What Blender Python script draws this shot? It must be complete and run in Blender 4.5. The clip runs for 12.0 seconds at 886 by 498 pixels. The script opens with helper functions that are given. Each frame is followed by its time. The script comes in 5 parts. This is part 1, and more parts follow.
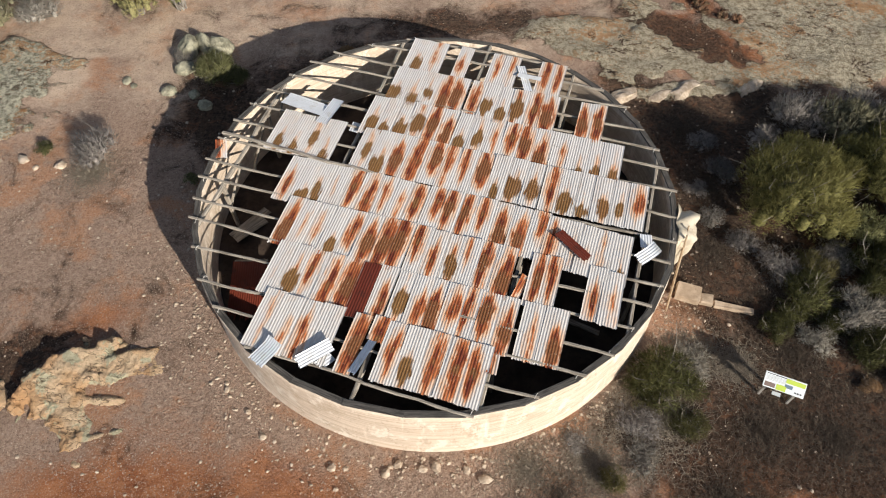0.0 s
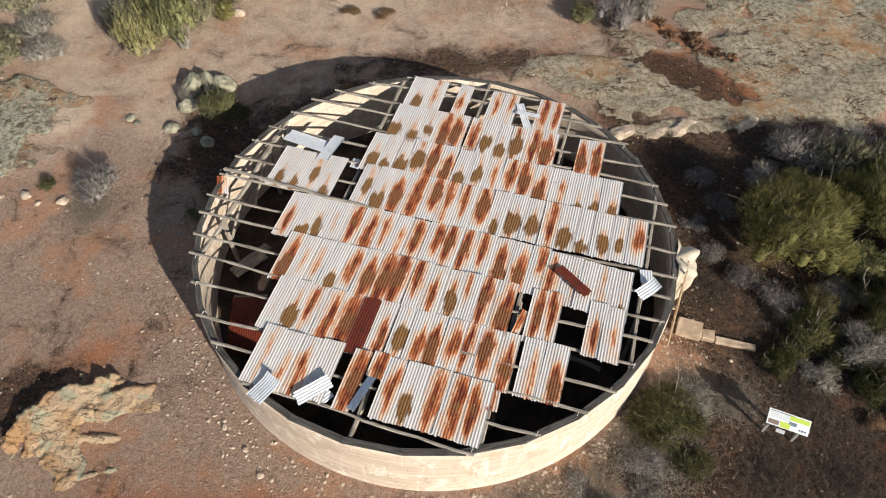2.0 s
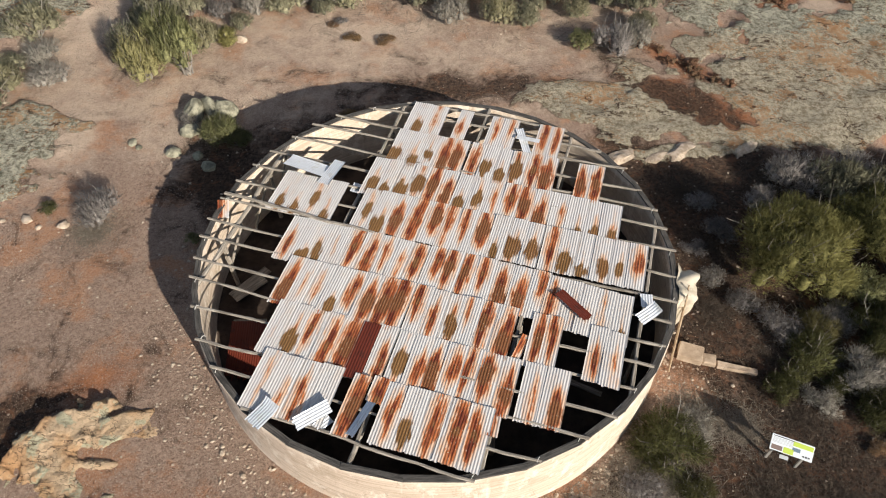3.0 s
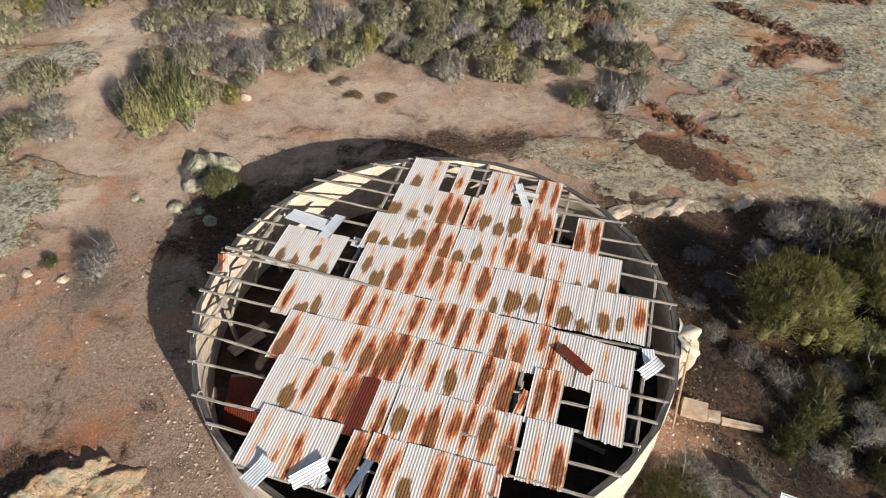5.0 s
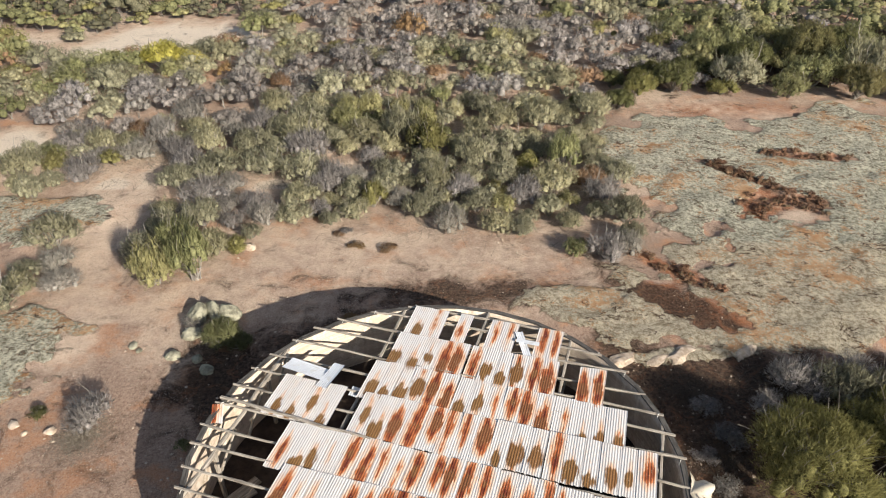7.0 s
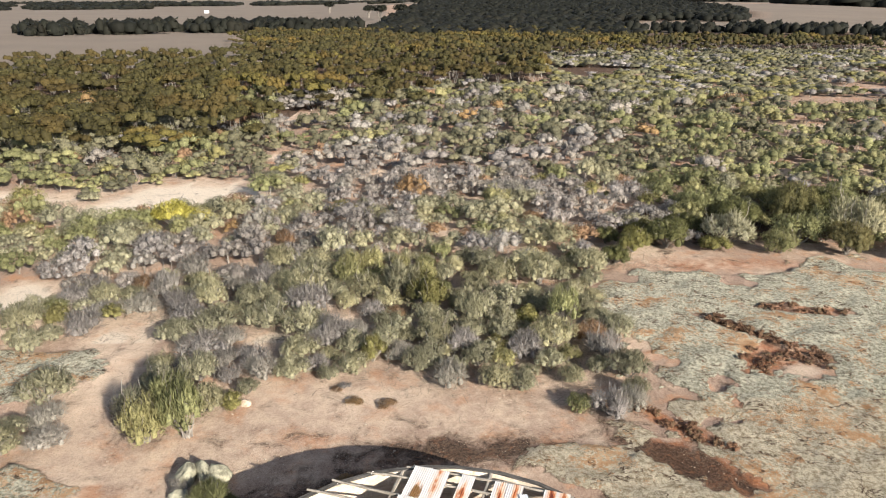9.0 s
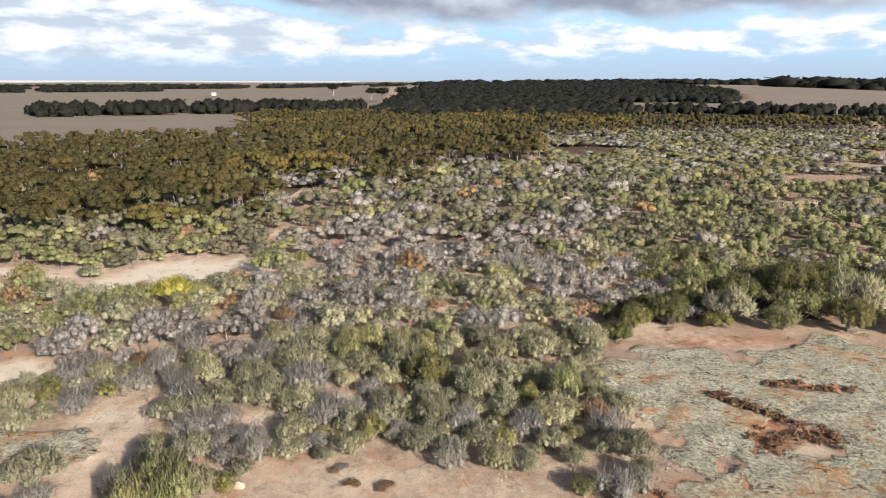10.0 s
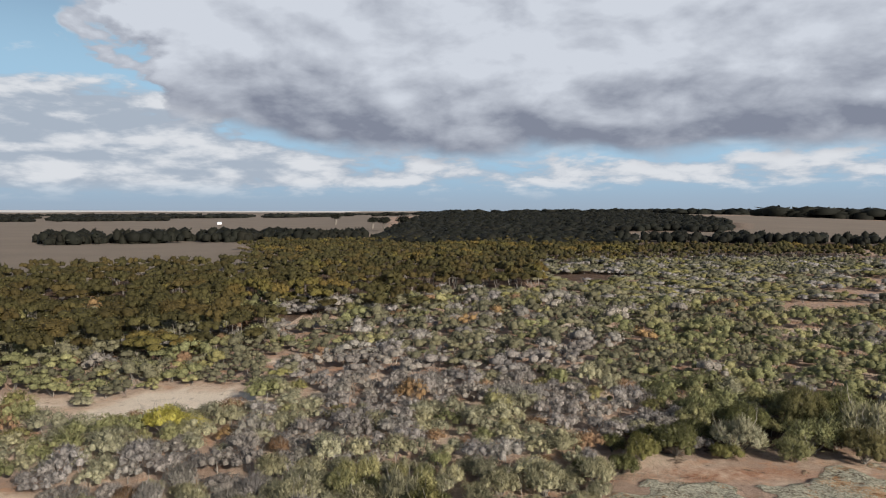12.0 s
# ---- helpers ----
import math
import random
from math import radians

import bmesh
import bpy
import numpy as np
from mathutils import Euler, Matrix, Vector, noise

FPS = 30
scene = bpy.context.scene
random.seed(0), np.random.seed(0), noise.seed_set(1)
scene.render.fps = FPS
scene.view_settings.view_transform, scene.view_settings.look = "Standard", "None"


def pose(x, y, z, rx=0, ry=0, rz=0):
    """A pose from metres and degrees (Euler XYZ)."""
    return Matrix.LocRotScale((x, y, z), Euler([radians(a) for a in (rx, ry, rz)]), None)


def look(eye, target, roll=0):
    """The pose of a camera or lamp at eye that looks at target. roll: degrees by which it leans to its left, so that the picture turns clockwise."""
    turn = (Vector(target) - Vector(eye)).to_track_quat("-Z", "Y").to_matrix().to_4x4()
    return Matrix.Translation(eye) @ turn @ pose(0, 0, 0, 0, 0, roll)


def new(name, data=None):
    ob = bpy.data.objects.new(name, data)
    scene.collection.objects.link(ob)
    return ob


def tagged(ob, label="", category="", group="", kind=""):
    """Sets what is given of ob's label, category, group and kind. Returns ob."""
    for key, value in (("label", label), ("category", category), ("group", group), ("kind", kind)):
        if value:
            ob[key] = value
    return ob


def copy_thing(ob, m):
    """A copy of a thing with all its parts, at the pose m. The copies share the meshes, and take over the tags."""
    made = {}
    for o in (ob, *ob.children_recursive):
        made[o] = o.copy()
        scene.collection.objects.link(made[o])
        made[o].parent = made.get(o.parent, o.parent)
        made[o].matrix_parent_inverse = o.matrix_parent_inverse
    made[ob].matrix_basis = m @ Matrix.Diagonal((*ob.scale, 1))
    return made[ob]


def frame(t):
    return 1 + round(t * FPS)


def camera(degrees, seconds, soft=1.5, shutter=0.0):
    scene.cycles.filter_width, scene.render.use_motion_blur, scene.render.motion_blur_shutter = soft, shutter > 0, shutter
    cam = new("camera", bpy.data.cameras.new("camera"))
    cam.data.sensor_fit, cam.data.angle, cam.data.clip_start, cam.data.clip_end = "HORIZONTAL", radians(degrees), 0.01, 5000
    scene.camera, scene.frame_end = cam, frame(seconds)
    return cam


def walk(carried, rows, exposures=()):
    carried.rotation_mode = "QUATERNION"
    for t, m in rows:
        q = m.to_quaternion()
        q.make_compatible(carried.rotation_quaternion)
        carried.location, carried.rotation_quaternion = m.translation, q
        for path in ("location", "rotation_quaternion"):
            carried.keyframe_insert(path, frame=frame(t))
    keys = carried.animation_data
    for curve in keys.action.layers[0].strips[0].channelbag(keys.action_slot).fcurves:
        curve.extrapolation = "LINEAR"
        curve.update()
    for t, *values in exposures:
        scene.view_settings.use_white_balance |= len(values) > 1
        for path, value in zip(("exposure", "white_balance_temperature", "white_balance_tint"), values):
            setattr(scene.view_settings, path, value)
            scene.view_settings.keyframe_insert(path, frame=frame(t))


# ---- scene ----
cam = camera(65.87, 12.0, 1.1)
EYE = 18.0
PATH = [
    (0.0, -54.79), (0.5, -53.47), (1.0, -52.32), (1.5, -52.24), (2.0, -51.82), (2.5, -50.82), (3.0, -49.81), (3.2, -49.42),
    (4.8, -46.16), (5.0, -45.27), (5.5, -42.24), (6.0, -39.17), (6.5, -36.03), (7.0, -32.91), (7.2, -31.66),
    (8.8, -21.35), (9.0, -20.07), (9.5, -16.92), (10.0, -13.71), (10.5, -10.53), (11.0, -7.30), (11.5, -4.16), (12.0, -3.10),
]
walk(cam, [(t, pose(0, 0, EYE, 90 + p, 0.09, 0)) for t, p in PATH],
     exposures=[(0.0, 0.44), (3.0, 0.46), (5.5, 0.58), (6.5, 0.70), (7.0, 0.76), (9.0, 1.08), (9.5, 1.03), (10.0, 0.9), (10.5, 0.78), (11.0, 0.66), (12.0, 0.27)])

# ---------------------------------------------------------------- light
SUN_EL, SUN_AZ = radians(23.1), radians(143.3)          # azimuth clockwise from +y
sun_dir = Vector((math.sin(SUN_AZ) * math.cos(SUN_EL), math.cos(SUN_AZ) * math.cos(SUN_EL), math.sin(SUN_EL)))
sun = new("sun", bpy.data.lights.new("sun", "SUN"))
sun.data.energy, sun.data.angle, sun.data.color = 5.0, radians(0.53), (1.0, 0.93, 0.82)
sun.matrix_basis = look(sun_dir * 50, (0, 0, 0))


class Nodes:
    """Short hand for building node trees."""

    def __init__(self, tree):
        self.tree = tree
        tree.nodes.clear()

    def add(self, kind):
        return self.tree.nodes.new(kind)

    def feed(self, socket, value):
        if isinstance(value, bpy.types.NodeSocket):
            self.tree.links.new(value, socket)
        elif value is not None:
            socket.default_value = value

    def math(self, op, a, b=None, c=None, clamp=False):
        node = self.add("ShaderNodeMath")
        node.operation, node.use_clamp = op, clamp
        for i, v in enumerate((a, b, c)):
            self.feed(node.inputs[i], v)
        return node.outputs[0]

    def noise(self, vector, scale, detail=4.0, rough=0.55, w=0.0, warp=0.0):
        node = self.add("ShaderNodeTexNoise")
        self.feed(node.inputs["Vector"], vector)
        for key, v in (("Scale", scale), ("Detail", detail), ("Roughness", rough), ("Distortion", warp)):
            self.feed(node.inputs[key], v)
        return node.outputs["Fac"]

    def step(self, value, low, high):
        node = self.add("ShaderNodeMapRange")
        node.interpolation_type = "SMOOTHSTEP"
        for i, v in enumerate((value, low, high)):
            self.feed(node.inputs[i], v)
        return node.outputs[0]

    def mix(self, fac, a, b, blend="MIX"):
        node = self.add("ShaderNodeMix")
        node.data_type, node.blend_type = "RGBA", blend
        self.feed(node.inputs[0], fac)
        self.feed(node.inputs[6], (*a, 1) if isinstance(a, tuple) else a)
        self.feed(node.inputs[7], (*b, 1) if isinstance(b, tuple) else b)
        return node.outputs[2]

    def stretch(self, vector, sx, sy, sz, offset=None):
        node = self.add("ShaderNodeMapping")
        self.feed(node.inputs["Vector"], vector)
        node.inputs["Scale"].default_value = (sx, sy, sz)
        self.feed(node.inputs["Location"], offset)
        return node.outputs[0]

    def coords(self, which="Object"):
        return self.add("ShaderNodeTexCoord").outputs[which]

    def bump(self, height, distance, strength=1.0):
        node = self.add("ShaderNodeBump")
        node.inputs["Strength"].default_value, node.inputs["Distance"].default_value = strength, distance
        self.feed(node.inputs["Height"], height)
        return node.outputs[0]


def material(name):
    m = bpy.data.materials.new(name)
    m.use_nodes = True
    return m, Nodes(m.node_tree)


def surface(n, color, rough=0.85, normal=None, metal=0.0, specular=0.3, translucent=0.0):
    b = n.add("ShaderNodeBsdfPrincipled")
    n.feed(b.inputs["Base Color"], (*color, 1) if isinstance(color, tuple) else color)
    n.feed(b.inputs["Roughness"], rough)
    n.feed(b.inputs["Metallic"], metal)
    n.feed(b.inputs["Specular IOR Level"], specular)
    if normal is not None:
        n.feed(b.inputs["Normal"], normal)
    out, shader = n.add("ShaderNodeOutputMaterial"), b.outputs[0]
    if translucent:
        t = n.add("ShaderNodeBsdfTranslucent")
        n.feed(t.inputs["Color"], (*color, 1) if isinstance(color, tuple) else color)
        m = n.add("ShaderNodeMixShader")
        m.inputs[0].default_value = translucent
        n.feed(m.inputs[1], shader), n.feed(m.inputs[2], t.outputs[0])
        shader = m.outputs[0]
    n.feed(out.inputs["Surface"], shader)


# sky: clear blue with a broken deck of cumulus, its flat grey base about five degrees up
world = bpy.data.worlds.new("sky")
scene.world = world
world.use_nodes = True
n = Nodes(world.node_tree)
way = n.coords("Generated")
split = n.add("ShaderNodeSeparateXYZ")
n.feed(split.inputs[0], way)
dx, dy, dz = split.outputs
el = n.math("MULTIPLY", n.math("ARCSINE", dz), 57.2958)
az = n.math("MULTIPLY", n.math("ARCTAN2", dx, dy), 57.2958)
sky = n.add("ShaderNodeTexSky")
sky.sky_type, sky.sun_disc, sky.sun_elevation, sky.sun_rotation = "NISHITA", False, SUN_EL, SUN_AZ
sky.altitude, sky.air_density, sky.dust_density, sky.ozone_density = 300.0, 1.0, 1.5, 1.5
clear = n.add("ShaderNodeBackground")
n.feed(clear.inputs[0], sky.outputs[0]), n.feed(clear.inputs[1], 0.06)
soft = n.noise(n.stretch(way, 3.0, 3.0, 7.0), 1.5, 6.0, 0.5, warp=0.2)
fine = n.noise(n.stretch(way, 4.0, 4.0, 8.0), 2.4, 10.0, 0.52, warp=0.15)
lit = n.noise(n.stretch(way, 4.0, 4.0, 8.0, (0.05, 0.0, 0.16)), 2.4, 6.0, 0.5, warp=0.15)
puff = n.noise(n.stretch(way, 5.0, 5.0, 17.0), 2.2, 9.0, 0.56, warp=0.1)


def hill(value, centre, width):
    """A bell round centre."""
    d = n.math("DIVIDE", n.math("SUBTRACT", value, centre), width)
    return n.math("POWER", 2.71828, n.math("MULTIPLY", n.math("MULTIPLY", d, d), -1.0))


# deck: all above its wavy base, save for blue gaps
base = n.math("ADD", n.math("MULTIPLY", n.math("SUBTRACT", soft, 0.5), 2.6), n.math("MULTIPLY", n.math("SUBTRACT", fine, 0.5), 3.2))
lift = n.math("MULTIPLY_ADD", n.step(az, -6.0, -21.0), 2.4, n.math("MULTIPLY_ADD", n.step(n.math("ADD", az, n.math("MULTIPLY", n.math("SUBTRACT", fine, 0.5), 16.0)), -22.0, -28.0), 9.0, 4.4))
over = n.math("SUBTRACT", n.math("ADD", el, base), lift)
upper = n.math("SUBTRACT", n.math("ADD", el, base), 15.5)
deck = n.math("MAXIMUM", n.step(over, -0.7, 1.5), n.step(upper, -0.5, 1.5))
broken = n.step(n.math("SUBTRACT", fine, n.math("MULTIPLY", n.step(el, 20.0, 38.0), 0.62)), 0.06, 0.20)   # the deck opens overhead
deck = n.math("MULTIPLY", deck, broken)
# lower cumulus beyond it
band = n.math("ADD", n.math("MULTIPLY", puff, 2.0), n.math("MULTIPLY", hill(el, 3.2, 2.4), 0.75))
band = n.math("ADD", band, n.math("MULTIPLY", n.math("MULTIPLY", hill(az, -29.0, 15.0), hill(el, 6.2, 4.2)), 1.35))
low = n.math("MULTIPLY", n.step(band, 1.45, 1.85), n.step(el, 0.6, 2.6))
relief = n.math("MULTIPLY", n.math("SUBTRACT", fine, lit), 1.7)
shade = n.math("ADD", n.math("MULTIPLY", n.step(over, 0.6, 8.0), 0.72), n.math("ADD", relief, n.math("MULTIPLY", n.math("SUBTRACT", soft, 0.46), 1.2)))
shade = n.math("ADD", shade, n.math("MULTIPLY", hill(az, -24.0, 8.0), 0.40), clamp=True)
deck_color = n.mix(shade, (0.27, 0.30, 0.385), (0.76, 0.81, 0.90))
low_color = n.mix(n.step(puff, 0.42, 0.62), (0.48, 0.555, 0.66), (0.86, 0.89, 0.94))
haze = n.mix(n.step(el, -1.0, 5.0), (0.38, 0.46, 0.57), (0.41, 0.65, 0.86))
haze_shader = n.add("ShaderNodeBackground")
n.feed(haze_shader.inputs[0], haze), n.feed(haze_shader.inputs[1], 0.72)
cloud = n.add("ShaderNodeBackground")
n.feed(cloud.inputs[0], n.mix(deck, low_color, deck_color)), n.feed(cloud.inputs[1], 0.68)
under = n.add("ShaderNodeMixShader")                      # haze towards the horizon
n.feed(under.inputs[0], n.step(el, 22.0, 8.0)), n.feed(under.inputs[1], clear.outputs[0]), n.feed(under.inputs[2], haze_shader.outputs[0])
whole = n.add("ShaderNodeMixShader")
n.feed(whole.inputs[0], n.math("MAXIMUM", deck, low)), n.feed(whole.inputs[1], under.outputs[0]), n.feed(whole.inputs[2], cloud.outputs[0])
n.feed(n.add("ShaderNodeOutputWorld").inputs[0], whole.outputs[0])

# ---------------------------------------------------------------- materials
INNER_SHADE = {}


def foliage(name, dark, light, tip, translucent=0.25, clumped=False):
    """Fine leaves: every blade and every spray its own shade, every bush its own tone."""
    m, n = material(name)
    blade = n.add("ShaderNodeNewGeometry").outputs["Random Per Island"]
    tone, lobe = n.add("ShaderNodeAttribute"), n.add("ShaderNodeAttribute")
    tone.attribute_name, lobe.attribute_name = "tone", "lobe"
    bush = n.math("FRACT", n.math("ADD", tone.outputs["Fac"], n.add("ShaderNodeObjectInfo").outputs["Random"]))
    mixed = n.math("ADD", n.math("MULTIPLY", blade, 0.5), n.math("MULTIPLY", lobe.outputs["Fac"], 0.5))
    color = n.mix(mixed, dark, light)
    color = n.mix(n.step(n.math("FRACT", n.math("MULTIPLY", bush, 7.3)), 0.40, 1.0), color, n.mix(mixed, n.mix(0.5, dark, tip), tip))
    level = n.math("MULTIPLY_ADD", bush, 0.5, 0.72)
    if clumped:                                         # leaf clumps on the closed inner mass, its shade mottled into the colour
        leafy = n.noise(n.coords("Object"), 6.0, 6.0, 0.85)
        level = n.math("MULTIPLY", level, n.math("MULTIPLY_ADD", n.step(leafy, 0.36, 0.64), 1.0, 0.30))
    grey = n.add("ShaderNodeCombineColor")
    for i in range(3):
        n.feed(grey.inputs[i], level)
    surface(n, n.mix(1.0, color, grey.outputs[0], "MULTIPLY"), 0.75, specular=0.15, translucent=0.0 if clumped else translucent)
    # A darker copy of the leaf colours paints the shade inside the bush.
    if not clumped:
        INNER_SHADE[name] = foliage("inner " + name, tuple(v * 0.8 for v in dark), tuple(v * 0.7 for v in light), tuple(v * 0.7 for v in tip), 0.0, True)
    return m


LEAF_OLIVE = foliage("olive leaves", (0.174, 0.165, 0.110), (0.436, 0.409, 0.269), (0.457, 0.414, 0.245), 0.25)
LEAF_GREEN = foliage("green leaves", (0.113, 0.113, 0.052), (0.346, 0.341, 0.160), (0.403, 0.363, 0.172), 0.25)
LEAF_DEEP = foliage("deep olive leaves", (0.05, 0.052, 0.022), (0.21, 0.205, 0.082), (0.21, 0.18, 0.08), 0.3)
LEAF_DULL = foliage("dull olive leaves", (0.092, 0.087, 0.055), (0.269, 0.251, 0.158), (0.289, 0.260, 0.153), 0.3)
LEAF_BROOM = foliage("broom leaves", (0.083, 0.081, 0.028), (0.272, 0.259, 0.098), (0.255, 0.234, 0.085), 0.3)
LEAF_BRIGHT = foliage("bright yellow green leaves", (0.24, 0.215, 0.045), (0.50, 0.44, 0.11), (0.47, 0.40, 0.12), 0.25)
LEAF_YELLOW = foliage("yellow green leaves", (0.126, 0.115, 0.041), (0.348, 0.317, 0.127), (0.317, 0.277, 0.122), 0.25)
LEAF_GREY = foliage("grey leaves", (0.158, 0.143, 0.133), (0.459, 0.414, 0.384), (0.409, 0.375, 0.312), 0.25)
LEAF_SILVER = foliage("silver leaves", (0.188, 0.166, 0.148), (0.452, 0.398, 0.361), (0.410, 0.361, 0.302), 0.2)
LEAF_RUST = foliage("dying leaves", (0.19, 0.11, 0.065), (0.42, 0.27, 0.16), (0.42, 0.27, 0.12), 0.2)
LEAF_CUSHION = foliage("cushion leaves", (0.12, 0.062, 0.038), (0.33, 0.185, 0.11), (0.28, 0.20, 0.12), 0.1)
# Woodland green set somewhat low, to include cloud shade in the colour.
LEAF_WOOD = foliage("woodland leaves", (0.038, 0.033, 0.013), (0.115, 0.10, 0.036), (0.125, 0.09, 0.03), 0.12)
LEAF_GOLD = foliage("golden woodland leaves", (0.075, 0.062, 0.018), (0.20, 0.165, 0.048), (0.20, 0.135, 0.04), 0.12)
# Near-black leaf colour paints a cloud's shadow over the far trees.
LEAF_CLOUD_SHADE = foliage("far woodland leaves", (0.010, 0.011, 0.008), (0.024, 0.025, 0.017), (0.025, 0.023, 0.015), 0.05)
# Dead grass brown, darkened to stand for the shade between twigs.
SHADE_LITTER = foliage("dark dead grass", (0.06, 0.046, 0.036), (0.22, 0.17, 0.125), (0.18, 0.12, 0.08), 0.0)
STRAW = foliage("dry litter", (0.17, 0.14, 0.11), (0.46, 0.39, 0.30), (0.36, 0.30, 0.22), 0.0)


def twig_material():
    m, n = material("grey twigs")
    c = n.mix(n.add("ShaderNodeNewGeometry").outputs["Random Per Island"], (0.11, 0.095, 0.08), (0.31, 0.28, 0.245))
    surface(n, c, 0.9)
    return m


TWIG = twig_material()


def ground_material():
    """Soil, path, humus with painted shade, lichened granite and stubble, laid by the sheet's own layers."""
    m, n = material("ground")
    p = n.coords("Object")
    lay, far = n.add("ShaderNodeAttribute"), n.add("ShaderNodeAttribute")
    lay.attribute_name, far.attribute_name = "layers", "plains"
    s = n.add("ShaderNodeSeparateColor")
    n.feed(s.inputs[0], lay.outputs["Color"])
    rock, red, humus_shade = s.outputs
    s2 = n.add("ShaderNodeSeparateColor")
    n.feed(s2.inputs[0], far.outputs["Color"])
    stubble, salt, pale = s2.outputs
    broad, mid = n.noise(p, 0.25, 6.0, 0.62), n.noise(p, 1.3, 9.0, 0.68)
    grit, grain = n.noise(p, 7.0, 9.0, 0.78), n.noise(p, 19.0, 6.0, 0.82)
    patch = n.noise(p, 0.7, 8.0, 0.7, warp=0.6)

    def layer(mask, low, high, rag=1.0):
        return n.step(n.math("ADD", mask, n.math("MULTIPLY", n.math("SUBTRACT", mid, 0.5), rag)), low, high)

    # dry soil with gravel
    soil = n.mix(n.step(grit, 0.30, 0.70), (0.245, 0.160, 0.118), (0.485, 0.345, 0.262))
    soil = n.mix(n.math("MULTIPLY", n.step(n.noise(p, 0.45, 7.0, 0.66), 0.50, 0.62), 0.8), soil, n.mix(grit, (0.36, 0.17, 0.09), (0.58, 0.32, 0.19)))
    soil = n.mix(n.math("MULTIPLY", n.step(patch, 0.56, 0.70), 0.65), soil, (0.135, 0.092, 0.068))
    warm = n.mix(n.step(mid, 0.28, 0.72), (0.25, 0.085, 0.036), (0.46, 0.20, 0.095))
    warm = n.mix(n.math("MULTIPLY", n.step(patch, 0.52, 0.66), 0.7), warm, (0.16, 0.075, 0.042))
    soil = n.mix(layer(red, 0.25, 0.9), soil, warm)
    sand = n.mix(grit, (0.52, 0.375, 0.27), (0.78, 0.63, 0.49))
    sand = n.mix(n.step(pale, 0.78, 1.0), sand, n.mix(grit, (0.58, 0.46, 0.35), (0.84, 0.74, 0.61)))
    soil = n.mix(layer(pale, 0.3, 0.9), soil, sand)
    soil = n.mix(n.math("MULTIPLY", n.step(grain, 0.54, 0.64), 0.65), soil, (0.56, 0.45, 0.36))
    soil = n.mix(n.math("MULTIPLY", n.step(grain, 0.46, 0.36), 0.75), soil, (0.07, 0.05, 0.04))
    # dark leaf soil, coloured deeper to paint shade under scrub and trees
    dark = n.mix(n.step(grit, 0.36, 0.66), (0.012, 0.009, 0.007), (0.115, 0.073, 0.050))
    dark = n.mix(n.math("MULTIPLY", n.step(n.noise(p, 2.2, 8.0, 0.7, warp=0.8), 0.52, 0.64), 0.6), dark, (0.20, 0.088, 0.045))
    soil = n.mix(n.math("MULTIPLY", n.step(n.math("ADD", humus_shade, n.math("MULTIPLY", n.math("SUBTRACT", patch, 0.5), 2.2)), 0.08, 0.6), 0.93), soil, dark)
    for scale, cut, size in ((8.0, 0.78, 0.26), (15.0, 0.62, 0.32), (28.0, 0.52, 0.36)):
        cell = n.add("ShaderNodeTexVoronoi")
        n.feed(cell.inputs["Vector"], p), n.feed(cell.inputs["Scale"], scale)
        pick = n.add("ShaderNodeSeparateColor")
        n.feed(pick.inputs[0], cell.outputs["Color"])
        pebble = n.math("MULTIPLY", n.step(cell.outputs["Distance"], size, size - 0.08), n.step(pick.outputs[0], cut, cut + 0.03))
        pebble = n.math("MULTIPLY", n.math("MULTIPLY", pebble, n.math("SUBTRACT", 1.0, humus_shade, clamp=True)), n.step(n.math("ADD", patch, broad), 0.78, 1.08))
        soil = n.mix(n.math("MULTIPLY", pebble, 0.85), soil, n.mix(pick.outputs[1], (0.22, 0.15, 0.11), (0.64, 0.52, 0.42)))
    # granite: orange to cream stone under grey green lichen
    stone = n.mix(n.step(mid, 0.32, 0.66), (0.50, 0.265, 0.13), (0.74, 0.52, 0.33))
    lichen = n.mix(n.step(n.noise(p, 4.5, 11.0, 0.86), 0.40, 0.58), (0.19, 0.172, 0.115), (0.78, 0.735, 0.58))
    cover = n.step(n.math("ADD", n.math("ADD", n.math("MULTIPLY", grit, 0.9), n.math("MULTIPLY", mid, 0.5)), n.math("MULTIPLY", broad, 1.0)), 1.09, 1.15)
    cover = n.math("MULTIPLY", cover, far.outputs["Alpha"])
    stone = n.mix(cover, stone, lichen)
    seam = n.math("ABSOLUTE", n.math("SUBTRACT", n.noise(n.stretch(p, 0.35, 0.7, 1.0), 1.0, 7.0, 0.62, warp=0.4), 0.5))
    stone = n.mix(n.math("MULTIPLY", n.step(n.noise(p, 1.1, 11.0, 0.76), 0.58, 0.64), far.outputs["Alpha"]), stone, n.mix(grit, (0.08, 0.045, 0.028), (0.26, 0.14, 0.08)))
    stone = n.mix(n.math("MULTIPLY", n.step(seam, 0.016, 0.005), n.step(patch, 0.46, 0.58)), stone, (0.10, 0.06, 0.04))
    stone = n.mix(n.math("MULTIPLY", n.step(grain, 0.45, 0.36), 0.4), stone, (0.12, 0.09, 0.065))
    edge = n.math("ADD", rock, n.math("MULTIPLY", n.math("SUBTRACT", n.noise(p, 1.6, 9.0, 0.68), 0.5), 1.5))
    color = n.mix(n.step(edge, 0.44, 0.54), soil, stone)
    # farmland far off
    field = n.mix(n.noise(p, 0.02, 6.0, 0.6), (0.15, 0.122, 0.10), (0.255, 0.205, 0.162))
    color = n.mix(stubble, color, field)
    color = n.mix(salt, color, (0.62, 0.60, 0.58))
